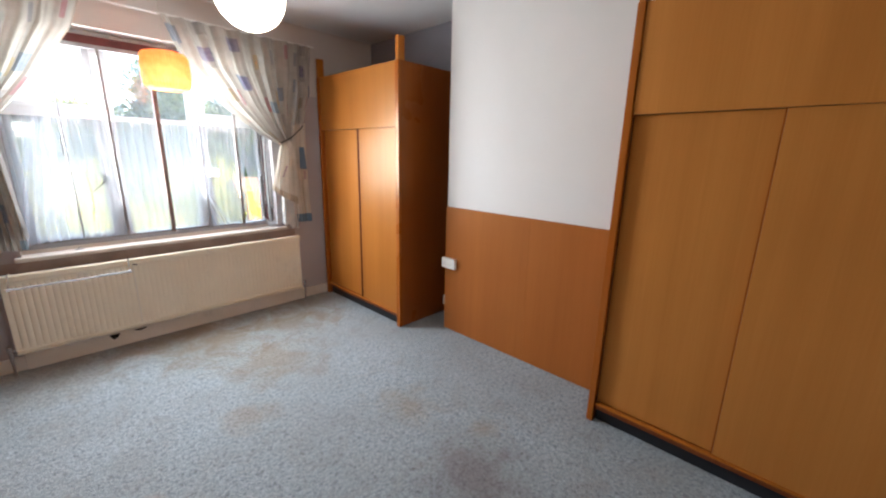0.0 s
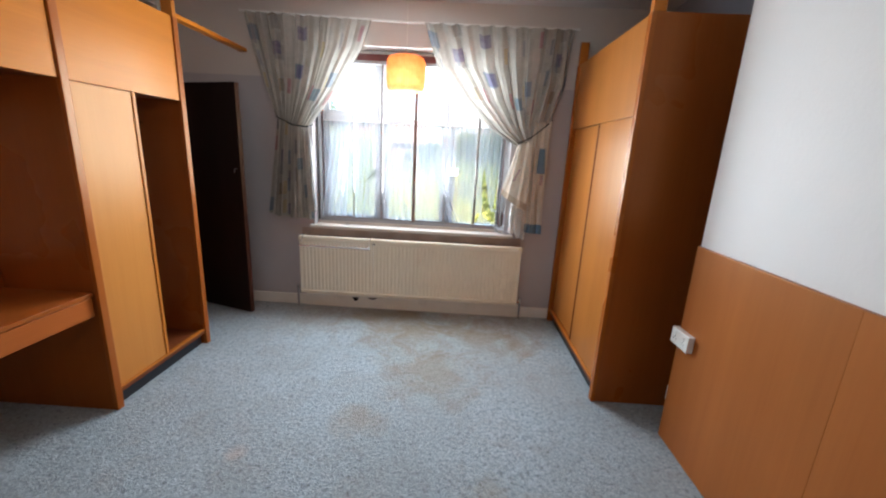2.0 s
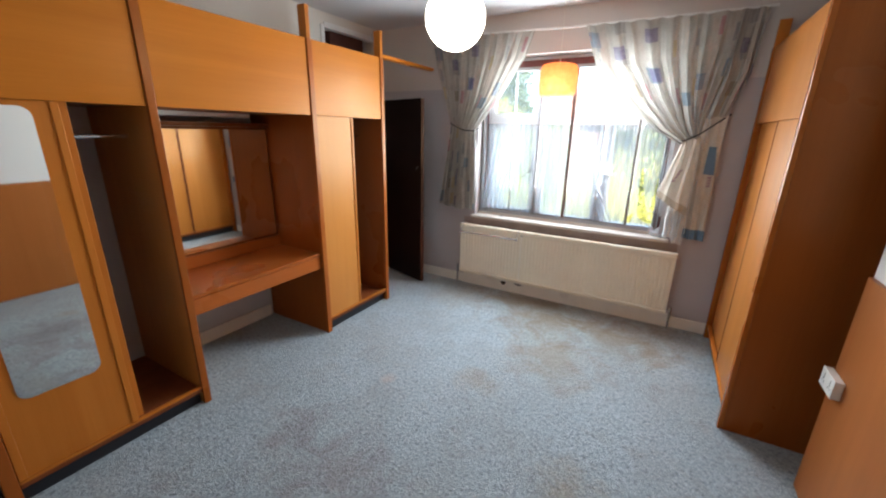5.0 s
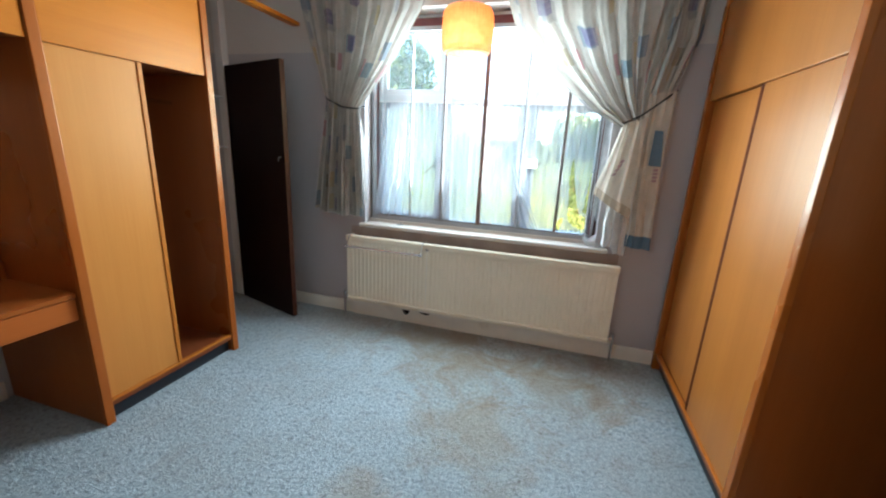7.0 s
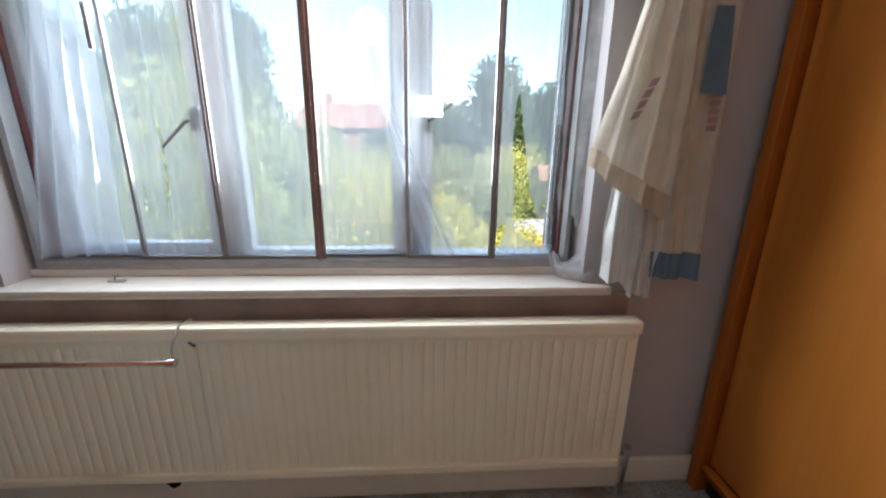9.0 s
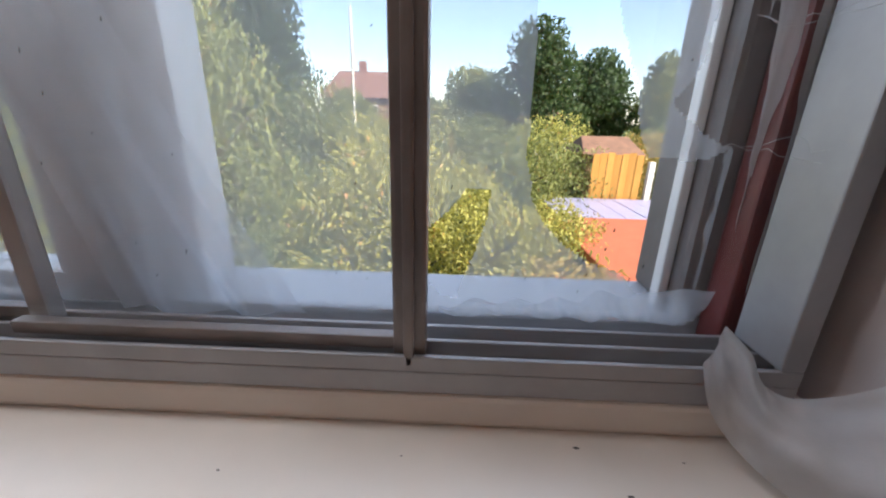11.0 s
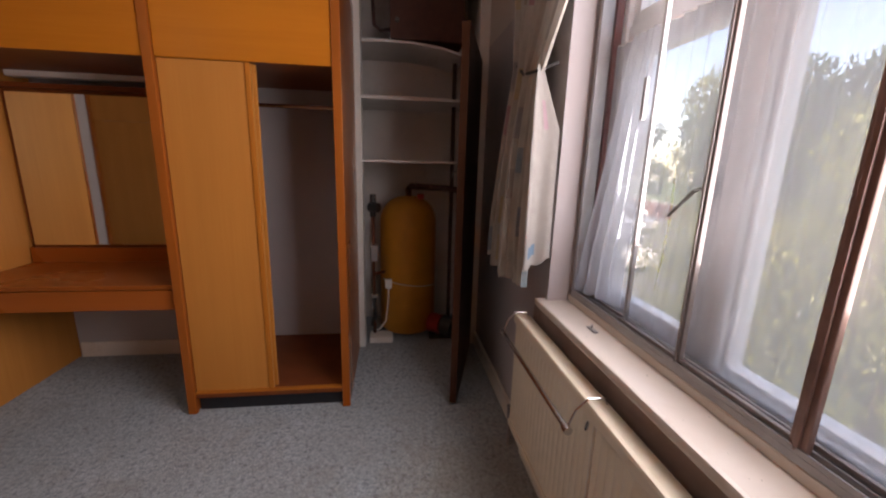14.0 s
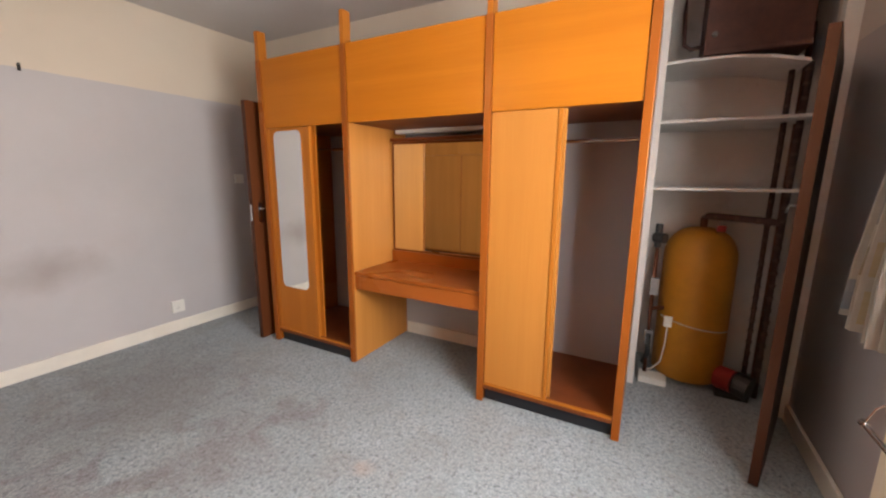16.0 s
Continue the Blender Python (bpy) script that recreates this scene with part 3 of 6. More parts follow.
# ---------------------------------------------------------------- the window
win = thing("window_1", (0.65, 4.05, 0.80), "three-light timber window, flaking white paint and maroon edges", "window", kind="structure")
WY0, WY1 = 4.03, 4.09
# outer frame
for nm, x, z in (("frame_head", (WX0, WX1), (2.285, WZ1)), ("frame_foot", (WX0, WX1), (WZ0, 0.855))):
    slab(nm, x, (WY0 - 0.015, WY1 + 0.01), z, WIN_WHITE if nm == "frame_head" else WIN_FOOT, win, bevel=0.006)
for x in ((WX0, -0.175), (1.475, WX1)):
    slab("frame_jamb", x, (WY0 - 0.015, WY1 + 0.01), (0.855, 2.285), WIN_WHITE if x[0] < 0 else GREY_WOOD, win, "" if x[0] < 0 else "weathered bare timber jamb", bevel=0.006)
for x in ((0.325, 0.405), (0.925, 1.012)):
    slab("mullion", x, (WY0 - 0.012, WY1 + 0.01), (0.855, 2.285), WIN_WHITE, win, bevel=0.008)
slab("sash_edge", (1.4660, 1.4745), (WY0 + 0.004, WY0 + 0.018), (0.8555, 1.744), WIN_WHITE, win, "pale edge left where the casement glass is gone", 0.002)
slab("head_lining", (WX0, WX1), (3.965, WY0 - 0.017), (2.262, 2.325), WIN_RED, win, "maroon painted head board", 0.003)
for x in ((WX0 + 0.001, WX0 + 0.040), (WX1 - 0.042, WX1 - 0.001)):
    slab("jamb_lining", x, (3.985, WY0 - 0.017), (0.83, 2.262), WIN_RED, win, "maroon painted jamb board", 0.003)


def light(x0, x1, transom, thin=False, ajar=False):
    """One light: sash bars and panes between two uprights."""
    tz = (1.745, 1.815) if not thin else (1.752, 1.772)
    slab("transom", (x0, x1), (WY0 - 0.006, WY1), tz, WIN_WHITE, win, bevel=0.006)
    for z0, z1 in ((0.855, tz[0]), (tz[1], 2.285)):
        s = 0.038 if not thin else 0.014
        sash = bmesh.new()
        bare = ajar and z0 < 1
        members = [((x0, x0 + s), (z0, z1)), ((x0 + s, x1 - s), (z1 - s, z1))]
        if not bare:
            members += [((x1 - s, x1), (z0, z1)), ((x0 + s, x1 - s), (z0, z0 + s))]
        for bx, bz in members:
            box_bm(bx, (WY0 + 0.004, WY1 - 0.008), bz, 0.003, sash)
        sob = part("sash", sash, WIN_WHITE, win)
        if bare:
            continue
        pane = part("pane", box_bm((x0 + s, x1 - s), (WY0 + 0.026, WY0 + 0.030), (z0 + s, z1 - s)), GLASS_SPECK_GLARE, sob)
        pane.visible_shadow = False


light(-0.175, 0.325, True)
light(0.405, 0.925, False, True)
light(1.012, 1.475, True, ajar=True)


def stay(x, z, dx, dz):
    bm = tube_bm([(x, WY0 - 0.012, z), (x + dx * 0.1, WY0 - 0.045, z + dz * 0.1), (x + dx, WY0 - 0.05, z + dz)], [0.0055, 0.0055, 0.004], 8)
    box_bm((x - 0.012, x + 0.012), (WY0 - 0.016, WY0 - 0.006), (z - 0.035, z + 0.035), 0.004, bm)
    part("window_handle", bm, HANDLE, win, "dark metal casement handle")


stay(0.292, 1.30, -0.085, -0.085)
stay(1.035, 1.305, 0.075, 0.055)
single("sticker", box_bm((0.990, 1.078), (3.9415, 3.9435), (1.317, 1.376), 0.0006), PAPER, "blank white sticker on the sliding pane", "sticker")

sill = bmesh.new()
box_bm((-0.272, 1.62), (3.803, 3.975), (0.775, 0.806), 0.011, sill)
single("window_sill", sill, SILL, "cream painted window board with flaking spots", "window sill", kind="structure")
single("sill_stop_bead", box_bm((WX0, WX1), (3.930, 3.974), (0.8062, 0.832), 0.004), SILL, "cream painted bead behind the window board", "trim", kind="structure")
bits = bmesh.new()
rng = random.Random(4)
for _ in range(26):
    x, y, a, s = rng.uniform(-0.2, 1.55), rng.uniform(3.83, 3.92), rng.uniform(0, 6.28), rng.uniform(0.0008, 0.0028)
    vs = [bits.verts.new((x + s * math.cos(a + k), y + 0.5 * s * math.sin(a + k), 0.8064)) for k in (0, 1.5, 3.1, 4.6)]
    bits.faces.new(vs)
tagged(mesh_object("sill_specks", bits, DARK_METAL), "dead flies and grit on the window board", "grit", kind="stuff")
latch = box_bm((0.035, 0.085), (3.875, 3.890), (0.8065, 0.812), 0.002)
tube_bm([(0.055, 3.882, 0.812), (0.058, 3.88, 0.826), (0.075, 3.872, 0.829)], 0.003, 6, latch)
single("sill_catch", latch, ALU, "small grey metal catch lying on the window board", "catch")

# Stained wall, its colour also darkened for the shade below the window board.
single("stained_shade_strip", box_bm((-0.36, 1.70), (YN - 0.004, YN - 0.0005), (0.62, 0.774), 0.001), STRIP_SHADE, "stained wall strip, browned for the shade under the window board", "plaster", kind="structure")

# sliding secondary glazing inside it
sg = thing("secondary_glazing", (0.63, 3.95, 0.83), "aluminium sliding secondary glazing with bronzed pane edges", "secondary glazing", kind="structure")
for nm, x, y, z in (("bottom_track", (-0.215, 1.515), (3.932, 3.978), (0.8325, 0.850)), ("track_lip", (-0.215, 1.515), (3.932, 3.936), (0.850, 0.862)),
                    ("track_lip", (-0.215, 1.515), (3.953, 3.957), (0.850, 0.862)), ("track_lip", (-0.215, 1.515), (3.974, 3.978), (0.850, 0.862)),
                    ("top_track", (-0.215, 1.515), (3.932, 3.962), (2.235, 2.262))):
    slab(nm, x, y, z, ALU, sg, bevel=0.0012)
for x in ((-0.215, -0.196), (1.499, 1.515)):
    slab("side_channel", x, (3.932, 3.978), (0.8622, 2.235), ALU, sg, bevel=0.0015)


def pane_bar(x, w, y, mat, d=0.014):
    bm = bmesh.new()
    box_bm((x - w / 2, x + w / 2), (y - d / 2, y + d / 2), (0.853, 2.236), 0.003, bm)
    if w > 0.016:
        box_bm((x - w * 0.16, x + w * 0.16), (y - d / 2 - 0.006, y - d / 2), (0.853, 2.236), 0.002, bm)
    return part("pane_edge", bm, mat, sg)


FRONT, BACK = 3.945, 3.966
bars = [(0.104, 0.012, BACK, ALU), (0.371, 0.019, FRONT, ALU_BROWN), (0.678, 0.032, FRONT, ALU_RED), (0.966, 0.016, BACK, ALU), (1.252, 0.023, FRONT, ALU_BROWN)]
for x, w, y, mt in bars:
    pane_bar(x, w, y, mt)
edges = [-0.190] + [b[0] for b in bars] + [1.490]
for i, (a, b) in enumerate(zip(edges, edges[1:])):
    y = BACK if i in (0, 3, 5) else FRONT
    y = FRONT if i == 4 else y
    p = part("pane", box_bm((a, b), (y - 0.001, y + 0.001), (0.862, 2.235)), GLASS, sg)
    p.visible_shadow = False
    if i != 5:
        slab("pane_foot", (a, b), (y - 0.005, y + 0.005), (0.8625, 0.872), ALU_BROWN, sg, bevel=0.001)
pull = slab("pull", (0.078, 0.090), (FRONT - 0.006, FRONT + 0.006), (1.48, 1.60), ALU, sg, "grey finger pull", 0.002)


# ---------------------------------------------------------------- net curtain and printed curtains
def inside(px, pz, poly):
    c = False
    for (x0, z0), (x1, z1) in zip(poly, poly[1:] + poly[:1]):
        if (z0 > pz) != (z1 > pz) and px < (x1 - x0) * (pz - z0) / (z1 - z0) + x0:
            c = not c
    return c


TEARS = [[(1.318, 1.36), (1.330, 1.40), (1.352, 1.25), (1.388, 1.073), (1.399, 1.042), (1.411, 1.009), (1.421, 0.992), (1.445, 0.989), (1.470, 1.000), (1.472, 0.885), (1.453, 0.876), (1.437, 0.882), (1.401, 0.907), (1.385, 0.912), (1.365, 0.926), (1.348, 0.940), (1.339, 0.957), (1.331, 1.001), (1.331, 1.060), (1.316, 1.25)],
         [(1.254, 0.929), (1.270, 0.938), (1.288, 0.964), (1.305, 0.966), (1.305, 0.942), (1.293, 0.905), (1.286, 0.874), (1.272, 0.873), (1.253, 0.894)],
         [(0.190, 1.38), (0.197, 1.34), (0.207, 1.21), (0.197, 1.07), (0.176, 0.97), (0.191, 1.16)],
         [(1.455, 1.30), (1.475, 1.30), (1.475, 1.00), (1.448, 1.010), (1.437, 1.021), (1.429, 1.031), (1.435, 1.038), (1.444, 1.060), (1.442, 1.10)]]
NET_TOP = 1.752


def net_curtain():
    """Net gathered on a wire at the transoms, torn away at one end."""
    bm = bmesh.new()
    xs = sorted(set([-0.205 + 0.0045 * k for k in range(321)] + [0.16 + 0.002 * k for k in range(31)] + [1.238 + 0.0015 * k for k in range(159)]))
    zs = sorted(set([0.858 + 0.0024 * k for k in range(234)] + [1.42 + 0.0166 * k for k in range(21)]))
    nx, nz = len(xs) - 1, len(zs) - 1
    g = []
    for j in range(nz + 1):
        z = zs[j]
        row = []
        h = (z - 0.858) / (NET_TOP - 0.858)
        for i in range(nx + 1):
            x = xs[i]
            free = min(1.0, max(0.0, (1.225 - x) / 0.06)) if z < 1.42 else 1.0
            ph = x * 118 + 3.2 * noise.noise((x * 4.0, 0.4, 1.1)) + 1.1 * noise.noise((x * 2, z * 1.4, 4))
            big = 0.5 + 0.5 * noise.noise((x * 6.3, z * 0.5, 2.7))
            slip = free * (0.0012 + 0.017 * big * h ** 2.2) * math.sin(ph)
            f = noise.noise((x * 5.1, 0.3, z * 0.35)) * 0.012 + (0.0015 + 0.007 * h * h) * math.cos(ph)
            sag = 0.010 * noise.noise((x * 3.3, z * 2.1, 9.0)) * (1 - h)
            row.append(bm.verts.new((x + slip, 4.000 + max(-0.018, min(0.010, f + sag)), z)))
        g.append(row)
    for j in range(nz):
        for i in range(nx):
            cx, cz = (xs[i] + xs[i + 1]) / 2, (zs[j] + zs[j + 1]) / 2
            cx, cz = cx + 0.004 * noise.noise((cz * 40, 3.0, cx * 30)), cz + 0.004 * noise.noise((cx * 40, 8.0, cz * 30))
            if any(inside(cx, cz, p) for p in TEARS):
                continue
            bm.faces.new((g[j][i], g[j][i + 1], g[j + 1][i + 1], g[j + 1][i]))
    loose = [v for v in bm.verts if not v.link_faces]
    bmesh.ops.delete(bm, geom=loose, context="VERTS")
    return single("net_curtain", bm, NET, "thin torn white net curtain gathered on a wire across the window", "net curtain", smooth=True)


net_curtain()
single("net_wire", tube_bm([(WX0 + 0.042, 4.002, 1.757), (0.63, 4.002, 1.750), (WX1 - 0.044, 4.002, 1.757)], 0.0028, 8), WHITE_WOOD, "thin white sprung wire that carries the net curtain", "curtain wire")
flecks, fr_ = bmesh.new(), random.Random(9)
for _ in range(70):
    x, z, l_ = fr_.uniform(0.95, 1.44), fr_.uniform(0.89, 1.35), fr_.uniform(0.0012, 0.0035)
    p = [flecks.verts.new((x + dx, 3.9785, z + dz)) for dx, dz in ((-0.0004, 0), (0.0006, 0), (0.0010, l_), (0.0002, l_))]
    flecks.faces.new(p)
tagged(mesh_object("net_specks", flecks, DARK_METAL), "dark flecks caught on the net curtain", "dirt", kind="stuff")


def cloth(bm, keys, pleats, seed, nu=150, nv=70, ragged=0.0, width=1.15, calm=0.0):
    """A hanging sheet: keys are rows (z at left, z at right, x left, x right, y, fold depth) from the top down."""
    uvl = bm.loops.layers.uv.verify()
    g = []
    for j in range(nv + 1):
        s = j / nv * (len(keys) - 1)
        k = min(int(s), len(keys) - 2)
        f = s - k
        f = f * f * (3 - 2 * f)
        a = [p + (q - p) * f for p, q in zip(keys[k], keys[k + 1])]
        row = []
        for i in range(nu + 1):
            u = i / nu
            wob = noise.noise((u * 6, j * 0.03, seed))
            ph = 2 * math.pi * pleats * u + seed + 0.9 * wob
            x = a[2] + (a[3] - a[2]) * u + 0.006 * math.sin(ph * 0.5)
            depth = a[5] * (1 - calm * min(1, max(0, u - 0.62) / 0.3))
            y = a[4] + depth * (math.sin(ph) + 0.35 * math.sin(2.3 * ph + seed)) + 0.006 * wob
            z = a[0] + (a[1] - a[0]) * u + ragged * noise.noise((u * 4, seed, 0)) * (j / nv)
            row.append((bm.verts.new((x, y, z)), (u * width, z)))
        g.append(row)
    for j in range(nv):
        for i in range(nu):
            q = (g[j][i], g[j][i + 1], g[j + 1][i + 1], g[j + 1][i])
            fc = bm.faces.new([v for v, _ in q])
            fc.smooth = True
            for lp, (_, uv) in zip(fc.loops, q):
                lp[uvl].uv = uv
    return bm


def sheet(bm, nu, nv, place):
    g = [[bm.verts.new(place(i / nu, j / nv)) for i in range(nu + 1)] for j in range(nv + 1)]
    for j in range(nv):
        for i in range(nu):
            bm.faces.new((g[j][i], g[j][i + 1], g[j + 1][i + 1], g[j + 1][i])).smooth = True
    return bm


def left_curtain():
    c = thing("curtain", (-0.25, 3.78, 0.87), "cream block-print cotton curtain tied back to the wall", "curtain", "curtains at the window")
    bm = bmesh.new()
    cloth(bm, [(2.56, 2.53, -0.76, 0.31, 3.765, 0.022), (2.3, 2.32, -0.70, 0.235, 3.765, 0.024), (2.0, 2.0, -0.61, 0.03, 3.765, 0.024), (1.72, 1.66, -0.505, -0.240, 3.750, 0.026),
               (1.42, 1.42, -0.535, -0.225, 3.738, 0.040), (1.1, 1.1, -0.575, -0.205, 3.730, 0.050), (0.905, 0.875, -0.605, -0.192, 3.728, 0.048)], 10.5, 1.7, nu=300, ragged=0.03, calm=0.72)
    part("cloth", bm, CURTAIN, c, smooth=True)
    # edge of the cloth turned back to the wall beside the window

    def turned(u, v):
        flare = 0.030 * v * v
        fold = math.sin(7.5 * u + 1.3 * v + 0.6)
        return (-0.212 - 0.026 * u + flare + 0.009 * fold * (0.4 + v), 3.722 + 0.112 * u * (0.25 + 0.75 * min(1.0, 3.2 * v)) - 0.010 * v, 1.690 - (0.745 - 0.05 * u) * v + 0.018 * v * noise.noise((u * 5, 1.7, 0.2)))

    def on_turned(u0, u1, v0, v1):
        bm = sheet(bmesh.new(), 8, 8, lambda u, v: turned(u0 + (u1 - u0) * u, v0 + (v1 - v0) * v))
        for q in bm.verts:
            q.co.x += 0.003
        return bm

    part("turned_edge", sheet(bmesh.new(), 40, 60, turned), CLOTH_DULL, c, "plain pale turned edge beside the window")
    part("printed_block", on_turned(0.12, 0.42, 0.885, 0.945), CLOTH_BLUE, c, "faded blue printed block")
    part("printed_block", on_turned(0.45, 0.62, 0.16, 0.30), CLOTH_PLUM, c, "faded plum printed block")
    part("tieback", tube_bm([(-0.56, 3.83, 1.80), (-0.50, 3.735, 1.745), (-0.36, 3.722, 1.685), (-0.24, 3.735, 1.675), (-0.215, 3.80, 1.70)], 0.006, 8), DARK_METAL, c, "dark cord tieback")


def right_curtain():
    c = thing("curtain", (1.66, 3.78, 0.84), "cream block-print cotton curtain swept aside by a dark cord", "curtain", "curtains at the window")
    bm = bmesh.new()
    cloth(bm, [(2.525, 2.52, 0.74, 1.80, 3.765, 0.024), (2.2, 2.25, 0.86, 1.78, 3.765, 0.024), (1.92, 2.0, 1.10, 1.74, 3.765, 0.022), (1.70, 1.80, 1.37, 1.70, 3.76, 0.018),
               (1.60, 1.65, 1.57, 1.69, 3.755, 0.012)], 8, 4.1, width=1.2)
    cloth(bm, [(2.53, 2.53, 1.76, 1.965, 3.790, 0.016), (2.1, 2.1, 1.75, 1.935, 3.790, 0.018), (1.78, 1.82, 1.70, 1.850, 3.785, 0.014)], 2.4, 6.3, 70, 60, 0.0, 0.5)
    part("cloth", bm, CURTAIN, c, smooth=True)
    # plain-faced flap and outer fall below the cord, with their printed blocks and border
    flap = [(1.615, 1.66, 1.575, 1.700, 3.750, 0.010), (1.42, 1.42, 1.525, 1.708, 3.745, 0.013), (1.235, 1.105, 1.468, 1.700, 3.742, 0.013), (1.185, 1.035, 1.462, 1.698, 3.742, 0.013)]
    fall = [(1.80, 1.82, 1.700, 1.850, 3.782, 0.010), (1.5, 1.5, 1.69, 1.842, 3.780, 0.009), (1.1, 1.1, 1.70, 1.848, 3.778, 0.009), (0.93, 0.925, 1.705, 1.855, 3.772, 0.012), (0.85, 0.84, 1.705, 1.858, 3.768, 0.014)]
    inner = cloth(bmesh.new(), [(1.60, 1.60, 1.60, 1.70, 3.790, 0.008), (1.12, 1.12, 1.565, 1.715, 3.785, 0.012), (1.00, 0.97, 1.552, 1.722, 3.775, 0.017), (0.90, 0.86, 1.562, 1.712, 3.782, 0.013), (0.845, 0.785, 1.558, 1.705, 3.772, 0.018)], 4.3, 2.0, 90, 60, 0.05, 0.5)
    part("inner_fall", inner, CLOTH_WHITE, c, "crumpled white inner fall of the curtain", smooth=True)
    for z, x, w, dx in ((1.405, 1.600, 0.020, 0.011), (1.378, 1.588, 0.020, 0.011), (1.351, 1.576, 0.020, 0.011), (1.324, 1.564, 0.020, 0.011)):
        mark = cloth(bmesh.new(), [(z, z + 0.006, x, x + w, 3.7225, 0.0005), (z - 0.021, z - 0.015, x - dx, x - dx + w, 3.7215, 0.0005)], 0.5, 1.0, 8, 6)
        part("printed_mark", mark, CLOTH_PLUM, c, "small plum printed mark", smooth=True)
    for z in (1.362, 1.340, 1.318, 1.296):
        mark = cloth(bmesh.new(), [(z, z, 1.798, 1.822, 3.7640, 0.0005), (z - 0.015, z - 0.015, 1.796, 1.820, 3.7635, 0.0005)], 0.5, 1.0, 8, 6)
        part("printed_mark", mark, CLOTH_PLUM, c, "small plum printed mark", smooth=True)
    part("flap", cloth(bmesh.new(), flap[:3], 2.3, 2.6, 70, 40, width=0.4), CLOTH_PLAIN, c, "plain cream turned-back flap", smooth=True)
    part("border", cloth(bmesh.new(), flap[2:], 2.3, 2.6, 70, 10, width=0.4), CLOTH_TAN, c, "tan printed border", smooth=True)
    part("outer_fall", cloth(bmesh.new(), fall[:4], 1.7, 6.3, 70, 60, width=0.4), CLOTH_PLAIN, c, "plain cream outer fall", smooth=True)
    part("printed_block", cloth(bmesh.new(), fall[3:], 1.7, 6.3, 70, 10, width=0.4), CLOTH_BLUE, c, "blue printed hem block", smooth=True)
    part("printed_block", cloth(bmesh.new(), [(1.59, 1.59, 1.768, 1.812, 3.7650, 0.002), (1.38, 1.375, 1.762, 1.832, 3.7630, 0.002)], 0.5, 1.0, 16, 16), CLOTH_BLUE, c, "faded blue printed block", smooth=True)
    part("tieback", tube_bm([(1.87, 3.84, 1.83), (1.80, 3.742, 1.775), (1.68, 3.728, 1.675), (1.585, 3.735, 1.625), (1.565, 3.80, 1.65)], 0.006, 8), DARK_METAL, c, "dark cord tieback")


left_curtain()
right_curtain()
rail = tube_bm([(-0.80, 3.80, 2.575), (0.6, 3.80, 2.535), (2.0, 3.80, 2.535)], 0.009, 8)
single("curtain_rail", rail, WHITE_WOOD, "thin white curtain rail above the window", "curtain rail")

